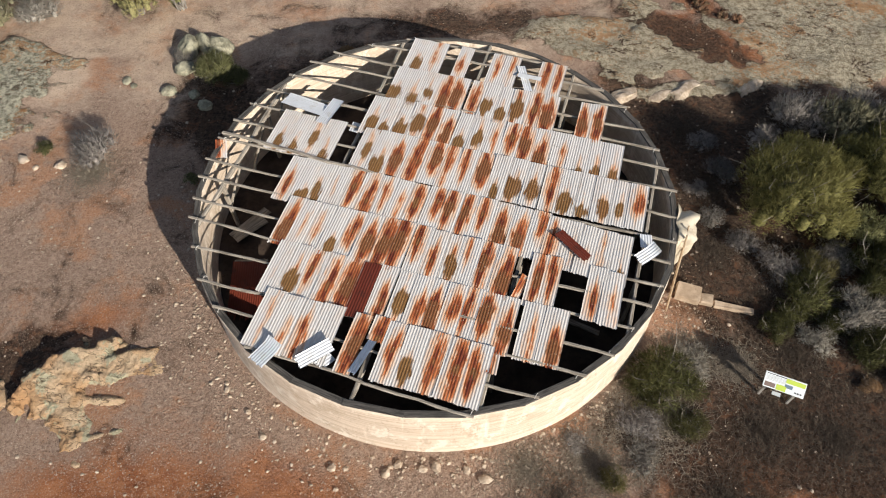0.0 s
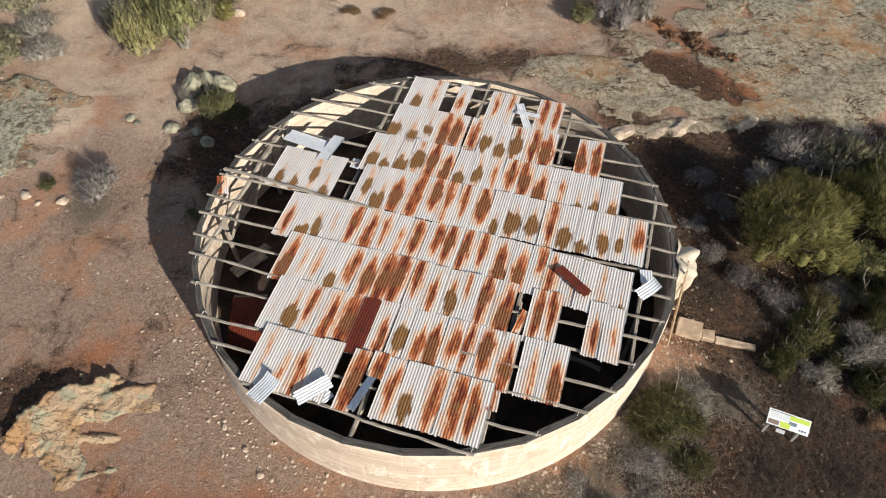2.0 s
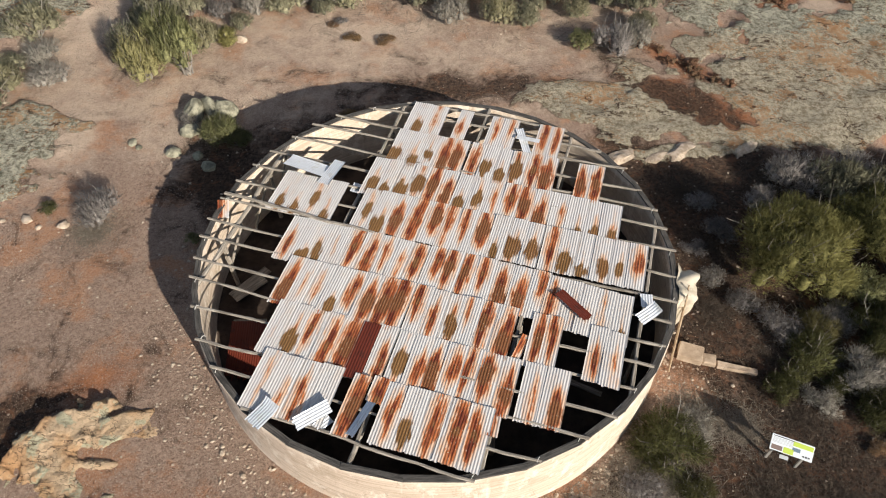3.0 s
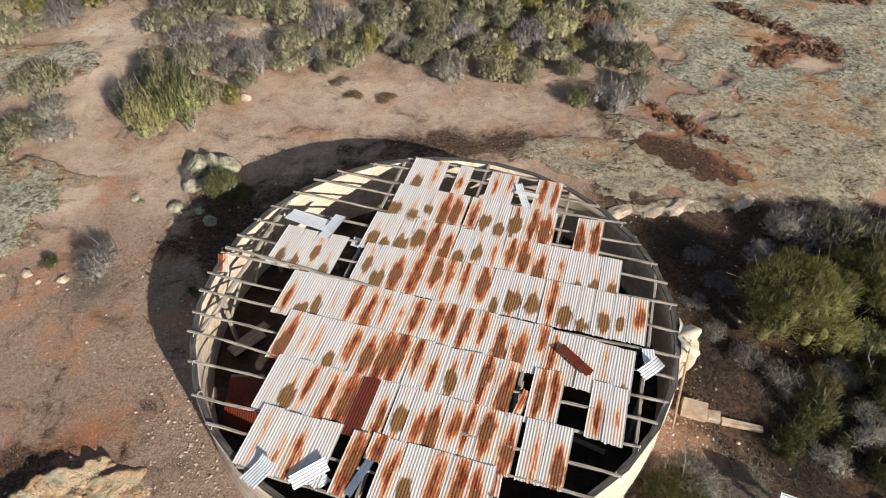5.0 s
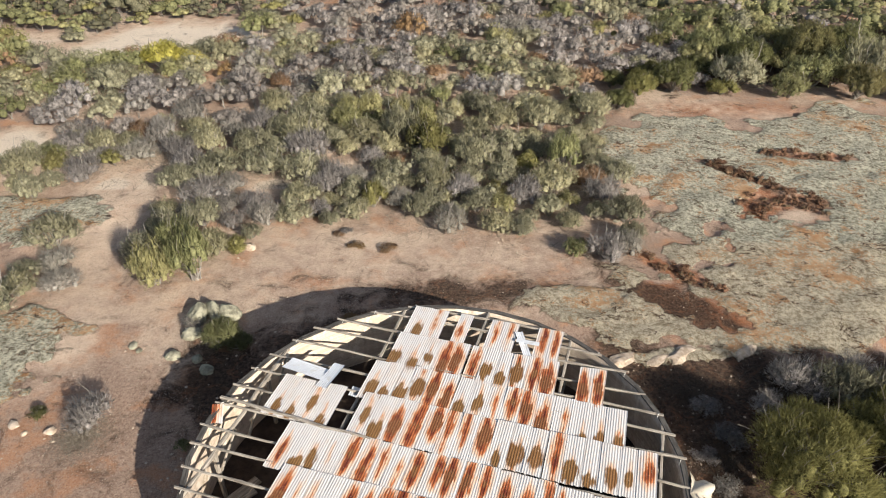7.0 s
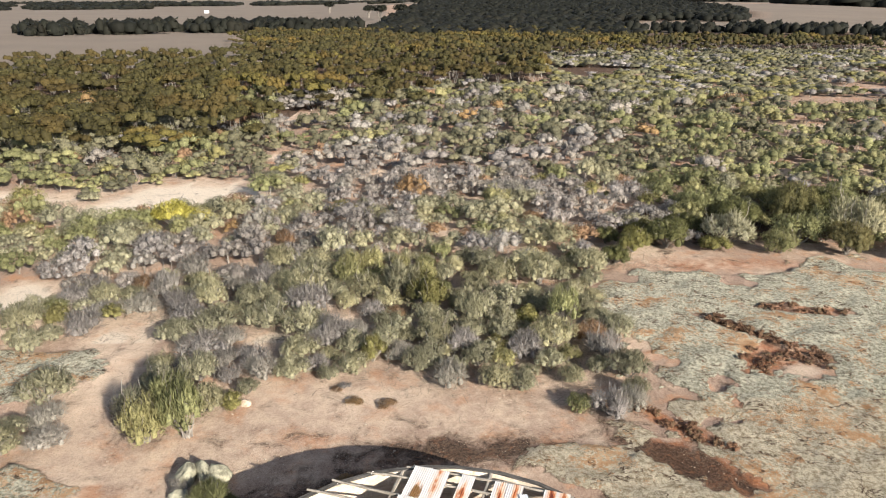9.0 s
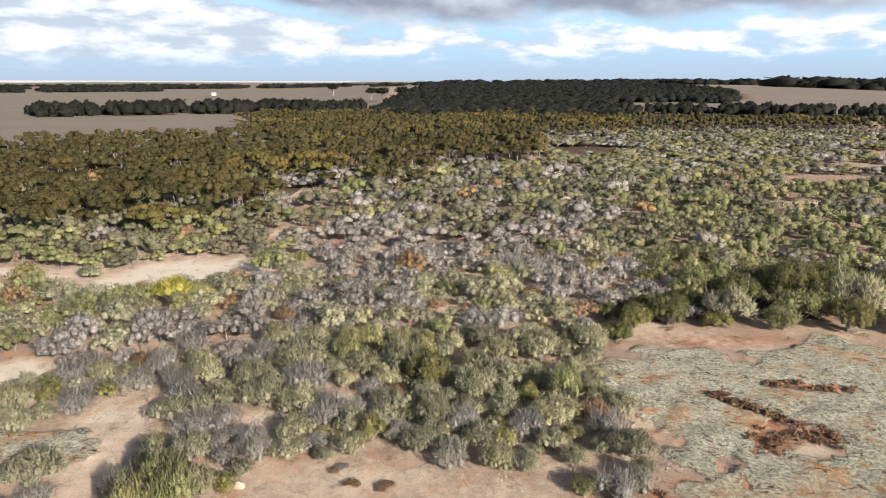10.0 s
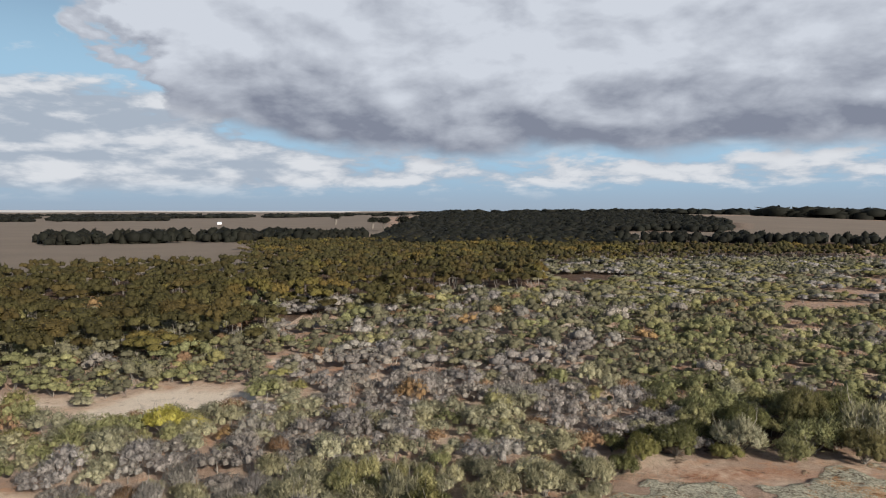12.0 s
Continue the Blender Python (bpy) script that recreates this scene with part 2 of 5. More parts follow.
    height = n.math("ADD", n.math("MULTIPLY", grit, 0.1), n.math("MULTIPLY", grain, 0.045))
    crag = n.math("MULTIPLY", n.step(edge, 0.40, 0.58), n.math("ADD", n.math("MULTIPLY", patch, 0.34), n.math("MULTIPLY", grit, 0.34)))
    surface(n, color, 0.95, n.bump(n.math("ADD", height, crag), 1.0, 1.0), specular=0.1)
    return m


GROUND = ground_material()


def sheet_material(name, streaks, hearts, low=0.0, brown=0.5):
    """Old galvanised iron: whitish zinc, rust in runs along the sheet round an older brown heart."""
    m, n = material(name)
    p = n.coords("Object")
    r = n.add("ShaderNodeObjectInfo").outputs["Random"]

    def chance(k):
        return n.math("FRACT", n.math("MULTIPLY", r, k))

    s = n.add("ShaderNodeSeparateXYZ")
    n.feed(s.inputs[0], p)
    x, y, _ = s.outputs
    off = n.add("ShaderNodeCombineXYZ")
    n.feed(off.inputs[0], n.math("MULTIPLY", r, 37.0)), n.feed(off.inputs[1], n.math("MULTIPLY", r, 91.0)), n.feed(off.inputs[2], n.math("MULTIPLY", r, 53.0))
    run = n.noise(n.stretch(p, 7.0, 1.5, 1.0, off.outputs[0]), 1.0, 3.0, 0.5)
    fray = n.noise(n.stretch(p, 30.0, 5.0, 1.0, off.outputs[0]), 1.0, 5.0, 0.72)
    spot = n.noise(n.stretch(p, 60.0, 30.0, 1.0, off.outputs[0]), 1.0, 3.0, 0.6)
    rag = n.math("ADD", n.math("MULTIPLY", n.math("SUBTRACT", run, 0.5), 2.6), n.math("MULTIPLY", n.math("SUBTRACT", fray, 0.5), 1.7))
    across = n.math("ABSOLUTE", n.math("ADD", x, n.math("MULTIPLY", n.math("SUBTRACT", chance(3.7), 0.5), 0.18)))
    mid = n.math("MULTIPLY_ADD", n.math("SUBTRACT", chance(7.3), 0.5), 0.7, low)
    along = n.math("ABSOLUTE", n.math("SUBTRACT", y, mid))
    streak = n.math("SUBTRACT", 1.0, n.math("ADD", n.math("DIVIDE", across, 0.16), n.math("MULTIPLY", n.math("POWER", along, 2.0), n.math("MULTIPLY_ADD", chance(17.9), 1.6, 0.6))))
    ax, ay = n.math("DIVIDE", across, 0.21), n.math("DIVIDE", along, 0.40)
    heart = n.math("SUBTRACT", 1.0, n.math("SQRT", n.math("ADD", n.math("MULTIPLY", ax, ax), n.math("MULTIPLY", ay, ay))))
    gain = n.math("MULTIPLY_ADD", chance(13.7), 0.5, -0.6)
    rust = n.math("ADD", n.math("ADD", streak, rag), n.math("ADD", gain, streaks))
    core = n.math("ADD", n.math("ADD", heart, n.math("MULTIPLY", rag, 0.62)), n.math("ADD", gain, hearts))
    zinc = n.mix(fray, (0.55, 0.53, 0.51), (0.82, 0.775, 0.735))
    zinc = n.mix(n.math("MULTIPLY", n.step(n.noise(n.stretch(p, 2.2, 1.2, 1.0, off.outputs[0]), 1.0, 4.0, 0.6), 0.48, 0.68), 0.35), zinc, (0.68, 0.52, 0.40))
    zinc = n.mix(n.math("MULTIPLY", n.step(spot, 0.60, 0.70), 0.4), zinc, (0.50, 0.34, 0.22))
    color = n.mix(n.math("MULTIPLY", n.step(rust, -0.80, 0.15), 0.75), zinc, (0.68, 0.38, 0.20))
    color = n.mix(n.step(rust, 0.05, 0.42), color, n.mix(n.step(fray, 0.3, 0.7), (0.20, 0.036, 0.012), (0.56, 0.19, 0.065)))
    color = n.mix(n.step(rust, 0.55, 1.0), color, (0.13, 0.024, 0.011))
    old = n.mix(brown, (0.14, 0.032, 0.014), (0.19, 0.105, 0.034))
    color = n.mix(n.step(core, 0.0, 0.30), color, n.mix(n.step(spot, 0.35, 0.7), old, n.mix(0.5, old, (0.36, 0.19, 0.07))))
    color = n.mix(n.math("MULTIPLY", n.step(n.noise(n.stretch(p, 30.0, 22.0, 1.0, off.outputs[0]), 1.0, 2.0, 0.5), 0.66, 0.72), 0.7), color, (0.66, 0.50, 0.36))
    bare = n.step(rust, 0.1, -0.2)
    surface(n, color, n.math("MULTIPLY_ADD", bare, -0.35, 0.85), n.bump(spot, 0.002, 0.4), metal=n.math("MULTIPLY", bare, 0.15), specular=0.35)
    return m


# how each sheet has rusted: clean, faint, olive ovals near the lower end, brown ovals, orange streaks, deep red
RUSTED = {".": sheet_material("clean zinc sheet", -0.95, -1.5), "f": sheet_material("faintly rusted sheet", -0.20, -1.2), "o": sheet_material("sheet with olive brown rust", -0.30, 0.40, -0.40, 0.75),
          "m": sheet_material("sheet with brown rust", -0.10, 0.50, -0.25, 0.6), "s": sheet_material("sheet with orange rust streaks", 0.42, -0.30, 0.0, 0.4), "d": sheet_material("deep red rusted sheet", 0.75, 0.32, -0.1, 0.15)}
SHEET = RUSTED["s"]


def plain_sheet(name, light, stain):
    m, n = material(name)
    p = n.coords("Object")
    a, b = n.noise(n.stretch(p, 12.0, 2.0, 3.0), 1.0, 5.0, 0.6), n.noise(p, 3.0, 5.0, 0.6)
    c = n.mix(a, tuple(v * 0.75 for v in light), light)
    c = n.mix(n.step(b, 0.52, 0.66), c, stain)
    surface(n, c, 0.5, n.bump(a, 0.002, 0.3), metal=0.2, specular=0.4)
    return m


ZINC = plain_sheet("clean galvanised iron", (0.84, 0.86, 0.89), (0.66, 0.65, 0.63))
RUST = plain_sheet("rusted through iron", (0.17, 0.032, 0.016), (0.09, 0.022, 0.013))


def concrete_material():
    m, n = material("cream rendered concrete")
    p = n.coords("Object")
    lines = n.noise(n.stretch(p, 0.35, 0.35, 16.0), 1.0, 6.0, 0.65)
    drip = n.noise(n.stretch(p, 3.2, 3.2, 0.35), 1.0, 5.0, 0.65)
    blot, grain = n.noise(p, 1.1, 6.0, 0.6), n.noise(p, 40.0, 3.0, 0.6)
    c = n.mix(n.step(lines, 0.35, 0.65), (0.47, 0.375, 0.285), (0.64, 0.53, 0.425))
    c = n.mix(n.step(drip, 0.55, 0.75), c, (0.78, 0.67, 0.56))
    c = n.mix(n.math("MULTIPLY", n.step(blot, 0.52, 0.66), 0.6), c, (0.42, 0.33, 0.24))
    c = n.mix(n.math("MULTIPLY", n.step(n.noise(n.stretch(p, 0.9, 0.9, 22.0), 1.0, 5.0, 0.7), 0.60, 0.66), 0.6), c, (0.34, 0.24, 0.16))
    c = n.mix(n.math("MULTIPLY", n.step(n.noise(n.stretch(p, 2.2, 2.2, 1.6), 1.0, 9.0, 0.75), 0.53, 0.60), 0.7), c, (0.74, 0.66, 0.56))
    c = n.mix(n.math("MULTIPLY", n.step(n.noise(n.stretch(p, 4.0, 4.0, 2.2), 1.0, 8.0, 0.75), 0.56, 0.62), 0.55), c, (0.36, 0.275, 0.20))
    surface(n, c, 0.9, n.bump(n.math("ADD", n.math("MULTIPLY", lines, 0.7), n.math("MULTIPLY", grain, 0.3)), 0.02, 0.7))
    return m


CONCRETE = concrete_material()


def timber(name, dark, light):
    m, n = material(name)
    p = n.coords("Object")
    r = n.add("ShaderNodeObjectInfo").outputs["Random"]
    off = n.add("ShaderNodeCombineXYZ")
    n.feed(off.inputs[0], n.math("MULTIPLY", r, 50.0))
    g = n.noise(n.stretch(p, 1.6, 30.0, 30.0, off.outputs[0]), 1.0, 5.0, 0.65)
    k = n.noise(n.stretch(p, 1.1, 3.0, 3.0, off.outputs[0]), 1.0, 4.0, 0.6)
    c = n.mix(n.step(g, 0.3, 0.72), dark, light)
    c = n.mix(n.math("MULTIPLY", n.step(k, 0.5, 0.7), 0.6), c, tuple(v * 0.5 for v in dark))
    surface(n, c, 0.9, n.bump(g, 0.006, 0.8))
    return m


TIMBER = timber("weathered grey timber", (0.15, 0.125, 0.10), (0.47, 0.42, 0.355))
RIM = timber("dark weathered timber", (0.03, 0.027, 0.025), (0.14, 0.128, 0.115))


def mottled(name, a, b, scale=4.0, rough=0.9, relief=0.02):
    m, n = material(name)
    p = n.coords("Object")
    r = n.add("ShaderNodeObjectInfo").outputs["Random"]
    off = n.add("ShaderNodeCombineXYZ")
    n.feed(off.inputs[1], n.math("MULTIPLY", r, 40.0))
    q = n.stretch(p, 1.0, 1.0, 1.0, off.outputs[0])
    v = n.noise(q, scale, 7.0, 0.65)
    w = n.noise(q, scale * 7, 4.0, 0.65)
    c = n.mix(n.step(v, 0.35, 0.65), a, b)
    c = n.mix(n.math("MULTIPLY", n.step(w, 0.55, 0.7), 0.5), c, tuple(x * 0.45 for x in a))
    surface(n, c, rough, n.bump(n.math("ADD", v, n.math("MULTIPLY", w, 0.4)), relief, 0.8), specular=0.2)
    return m


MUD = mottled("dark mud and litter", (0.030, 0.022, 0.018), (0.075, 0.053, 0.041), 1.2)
BOULDER = mottled("lichened granite boulder", (0.15, 0.14, 0.10), (0.36, 0.34, 0.25), 3.0)
PALE_STONE = mottled("pale granite rubble", (0.34, 0.26, 0.19), (0.56, 0.46, 0.36), 5.0)
TARP = mottled("cream weathered cladding", (0.42, 0.36, 0.27), (0.60, 0.53, 0.42), 2.0, 0.8, 0.01)
SLAB = mottled("weathered concrete slab", (0.36, 0.27, 0.19), (0.54, 0.42, 0.31), 2.5)
STEEL = mottled("rusty steel", (0.30, 0.21, 0.13), (0.45, 0.35, 0.24), 8.0, 0.7, 0.002)
WIRE = mottled("pale fencing wire", (0.50, 0.48, 0.44), (0.66, 0.64, 0.60), 8.0, 0.5, 0.001)


def flat(name, color, rough=0.4):
    m, n = material(name)
    v = n.noise(n.coords("Object"), 30.0, 4.0)
    surface(n, n.mix(v, tuple(x * 0.9 for x in color), color), rough)
    return m


SIGN_WHITE, SIGN_GREEN = flat("sign face", (0.76, 0.80, 0.82)), flat("sign green", (0.52, 0.64, 0.10))
SIGN_PHOTO, SIGN_INK, SIGN_POST = flat("sign picture", (0.22, 0.16, 0.14)), flat("sign print", (0.10, 0.10, 0.11)), flat("sign post", (0.30, 0.28, 0.25), 0.6)
SIGN_BLUE, SIGN_TEXT = flat("sign view", (0.16, 0.22, 0.28)), flat("sign small print", (0.50, 0.52, 0.53))

# ---------------------------------------------------------------- mesh helpers
def mesh_of(name, verts, faces, *mats, index=None, smooth=False):
    """A mesh from arrays of corners and of triangles or quads."""
    me = bpy.data.meshes.new(name)
    verts, faces = np.asarray(verts, np.float32), np.asarray(faces, np.int32)
    count, k = faces.shape
    me.vertices.add(len(verts))
    me.vertices.foreach_set("co", verts.ravel())
    me.loops.add(count * k)
    me.loops.foreach_set("vertex_index", faces.ravel())
    me.polygons.add(count)
    me.polygons.foreach_set("loop_start", np.arange(count, dtype=np.int32) * k)
    if index is not None:
        me.polygons.foreach_set("material_index", np.asarray(index, np.int32))
    me.polygons.foreach_set("use_smooth", np.full(count, smooth))
    me.update(calc_edges=True)
    me.validate()
    for mat in mats:
        me.materials.append(mat)
    return me


def part(name, me, parent, label="", m=None):
    ob = new(name, me)
    ob.parent = parent
    if m is not None:
        ob.matrix_basis = m
    return tagged(ob, label) if label else ob


def thing(name, at, label, category, group="", kind=""):
    ob = new(name)
    ob.matrix_basis = at
    ob.empty_display_size = 0.2
    return tagged(ob, label, category, group, kind)


def bm_mesh(bm, name, *mats, smooth=False):
    me = bpy.data.meshes.new(name)
    for f in bm.faces:
        f.smooth = smooth
    bm.to_mesh(me)
    bm.free()
    for mat in mats:
        me.materials.append(mat)
    return me


def box_mesh(name, size, mat, bevel=0.008, wear=0.0, seed=0):
    """A bevelled block, centred, a little knocked about."""
    bm = bmesh.new()
    bmesh.ops.create_cube(bm, size=1.0)
    bmesh.ops.scale(bm, vec=size, verts=bm.verts)
    bmesh.ops.bevel(bm, geom=bm.edges[:], offset=bevel, segments=1, affect="EDGES")
    rng = random.Random(seed)
    for v in bm.verts:
        v.co += Vector([rng.uniform(-wear, wear) for _ in range(3)])
    return bm_mesh(bm, name, mat)


def pole_mesh(name, length, w, h, mat, seed, wave=0.03, taper=0.0):
    """A bush timber along +x from 0: squared, chamfered, not quite straight."""
    rng = random.Random(seed)
    k = max(4, int(length / 0.45))
    a, b = rng.uniform(0, 6), rng.uniform(0, 6)
    verts, faces = [], []
    prof = [(-0.5, -0.3), (-0.3, -0.5), (0.3, -0.5), (0.5, -0.3), (0.5, 0.3), (0.3, 0.5), (-0.3, 0.5), (-0.5, 0.3)]
    for i in range(k + 1):
        s = i / k
        dy = wave * math.sin(a + s * 5.0) + 0.35 * wave * math.sin(b + s * 17.0) + rng.uniform(-0.010, 0.010)
        dz = wave * 0.6 * math.sin(b + s * 4.0) + rng.uniform(-0.005, 0.005)
        f = (1 - taper * s) * rng.uniform(0.82, 1.18)
        verts += [(s * length, dy + p * w * f, dz + q * h * f) for p, q in prof]
        if i:
            o = 8 * (i - 1)
            faces += [(o + j, o + 8 + j, o + 8 + (j + 1) % 8, o + (j + 1) % 8) for j in range(8)]
    me = bpy.data.meshes.new(name)
    e = 8 * k
    me.from_pydata(verts, [], faces + [tuple(range(7, -1, -1))[::-1], tuple(range(e, e + 8))])
    bm = bmesh.new()
    bm.from_mesh(me)
    bmesh.ops.recalc_face_normals(bm, faces=bm.faces)
    bm.to_mesh(me)
    bm.free()
    me.materials.append(mat)
    return me


def tubes(paths, sides=5):
    """Tapered tubes: each path a list of (point, radius). Returns corners and quads."""
    verts, faces = [], []
    for path in paths:
        o = len(verts)
        for i, (p, r) in enumerate(path):
            q = Vector(path[min(i + 1, len(path) - 1)][0]) - Vector(path[max(i - 1, 0)][0])
            q = q.normalized() if q.length > 1e-6 else Vector((0, 0, 1))
            e1 = q.orthogonal().normalized()
            e2 = q.cross(e1)
            for j in range(sides):
                t = 2 * math.pi * j / sides
                verts.append(tuple(Vector(p) + e1 * (r * math.cos(t)) + e2 * (r * math.sin(t))))
            if i:
                a = o + (i - 1) * sides
                faces += [(a + j, a + (j + 1) % sides, a + sides + (j + 1) % sides, a + sides + j) for j in range(sides)]
    return verts, faces


def rock_mesh(name, size, mat, seed, cuts=3, rough=0.22):
    bm = bmesh.new()
    bmesh.ops.create_icosphere(bm, subdivisions=cuts, radius=0.5)
    off = Vector((seed * 3.7, seed * 1.3, seed * 2.1))
    for v in bm.verts:
        d = v.co.normalized()
        r = 1 + rough * (noise.noise(d * 1.6 + off) + 0.5 * noise.noise(d * 4.0 + off) + 0.25 * noise.noise(d * 9 + off))
        v.co = Vector((d.x * size[0], d.y * size[1], d.z * size[2])) * 0.5 * r
        v.co.z = max(v.co.z, -0.18 * size[2])
    return bm_mesh(bm, name, mat, smooth=False)


# ---------------------------------------------------------------- ground
CX, CY, RADIUS, RIM_Z = -0.25, 13.26, 7.13, 2.25


def wobble(x, y, s, seed):
    return noise.fractal(Vector((x * s + seed * 7.1, y * s - seed * 3.3, seed * 1.7)), 0.9, 2.1, 4)


def inside(x, y, shapes, soft, s=0.45, rag=1.0):
    """How deep (0 to 1) a place lies in any of the ragged ellipses (x, y, half length, half width, turn)."""
    best = 0.0
    for i, (cx, cy, a, b, turn) in enumerate(shapes):
        dx, dy = x - cx, y - cy
        if abs(dx) + abs(dy) > 1.9 * (a + b):
            continue
        c, sn = math.cos(radians(turn)), math.sin(radians(turn))
        u, v = (dx * c + dy * sn) / a, (-dx * sn + dy * c) / b
        d = 1 - math.hypot(u, v) + rag * 0.30 * wobble(x, y, s, i + 1)
        best = max(best, min(1.0, max(0.0, 0.5 + d * min(a, b) / soft)))
    return best


OUTCROPS = [(-17.4, 19.8, 3.2, 2.6, 70), (-22.6, 30.2, 4.5, 2.5, 15), (-14.4, 8.6, 0.9, 0.5, 0),
            (6.9, 22.8, 3.1, 2.0, -12), (16.5, 24.0, 7.0, 3.4, 12), (20.5, 32.5, 10.0, 7.2, 20), (14.5, 38.5, 6.5, 4.8, 70),
            (24.0, 40.5, 9.0, 4.0, 30), (9.4, 20.1, 3.1, 0.35, 3), (8.6, 25.2, 2.2, 0.6, -50)]
PANS = [(18.3, 30.7, 1.4, 0.75, 5)]
HOLLOWS = [(18.2, 31.9, 2.4, 1.9, 10), (17.2, 35.6, 2.6, 0.55, -48), (22.0, 38.2, 3.0, 0.6, -12), (11.0, 22.8, 1.8, 1.0, -40), (10.6, 26.0, 2.4, 0.5, -48), (9.5, 24.3, 1.3, 0.8, 20)]
RED_EARTH = [(-6.2, 4.0, 5.5, 2.4, -8), (10.0, 4.9, 5.0, 1.9, 6), (-10.6, 9.9, 1.6, 0.7, 30), (18.6, 34.0, 2.0, 1.0, 0), (17, 46, 8, 1.4, 0)]
WARM_EARTH = [(-2.5, 26.8, 9.5, 2.3, 0), (-16.0, 24.0, 2.2, 6.0, 0), (3.5, 27.0, 3.5, 2.2, 0), (-23.6, 112, 9, 6, 0), (60, 121, 11, 3.5, 0), (-11, 21.5, 2.4, 3.4, 20), (-9, 24, 3, 2.5, 0), (5, 30, 6, 2, 0)]
SANDY = [(-16.9, 30.0, 2.0, 8.0, 4), (-15.2, 22.5, 1.5, 5.0, 10), (-25.0, 64.5, 8.0, 5.2, 12), (-30, 59.5, 5, 3.4, 20), (-27.4, 40.4, 2.4, 3.2, 0), (-4.0, 28.6, 7.0, 1.6, 4),
         (-6.1, 36.6, 1.6, 1.3, 0), (-9.8, 34.2, 1.6, 1.6, 0), (-18.7, 33.6, 2.0, 3.0, 0), (16.5, 65.0, 3.0, 1.6, 10), (-19.2, 83, 4, 2.4, 0), (55, 101, 10, 3, 5), (2.5, 62, 2, 1.5, 0), (-45, 62, 10, 4, 5), (20, 108, 8, 1.6, 0)]
DULL = [(-12.5, 10.8, 4.5, 2.6, -15), (-9.4, 9.8, 2.2, 1.3, 20), (-11.5, 14.5, 2.2, 3.5, 0), (3.5, 4.6, 3.0, 1.0, 0), (-4, 24.5, 5, 1.5, 0)]
# Dark soil; the ellipses right of the tank also paint shade over the scrub floor.
HUMUS_SHADE = [(13.5, 6.2, 3.0, 1.2, 0), (7.8, 19.0, 1.2, 2.2, 30), (8.6, 13.2, 1.6, 2.6, 0), (9.0, 17.0, 3.0, 2.4, 0), (12.0, 17.8, 4.0, 1.6, 0), (16.0, 14.0, 4.0, 6.0, 0), (7.6, 5.4, 2.0, 1.2, 20), (9.6, 6.6, 4.2, 1.8, -10), (13.2, 7.4, 4.0, 2.6, 0), (12.5, 6.4, 5.0, 1.6, 10), (8.0, 16.0, 1.8, 3.6, -20), (11.5, 15.5, 5.0, 4.5, 0), (12.0, 9.0, 4.0, 4.0, 0), (8.3, 8.0, 2.4, 1.2, 30), (-8.0, 18.5, 1.5, 2.5, 30),
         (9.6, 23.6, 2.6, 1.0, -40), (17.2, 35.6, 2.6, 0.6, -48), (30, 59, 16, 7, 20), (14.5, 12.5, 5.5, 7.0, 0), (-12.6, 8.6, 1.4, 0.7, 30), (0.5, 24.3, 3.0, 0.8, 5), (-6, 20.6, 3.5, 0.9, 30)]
CLEAR = SANDY + WARM_EARTH[:5] + [(60, 240, 30, 10, 0)]


def lattice(fine_from, fine_to, step, reach, grow):
    mid = list(np.arange(fine_from, fine_to + step / 2, step))
    out = lambda start, sign, end: [start + sign * v for v in np.cumsum(step * grow ** np.arange(1, 200)) if v < end] + [start + sign * end]
    return np.array(sorted(out(fine_from, -1, fine_from + reach)) + mid + out(fine_to, 1, reach - fine_to))


def lie(x, y):
    """The lie of the far land: a long low rise ahead."""
    far = math.hypot(x, y)
    if far < 330 or y < 0:
        return 0.0
    a = math.degrees(math.atan2(x, y))
    if far > 3000 and a < 4:
        return 25.0 * (far - 3000) / 1950.0 * min(1.0, (4 - a) / 6.0)
    f = min(1.0, (far - 330) / 800.0)
    return 12.0 * f * f * (3 - 2 * f) * math.exp(-((a - 12.0) / 20.0) ** 4)


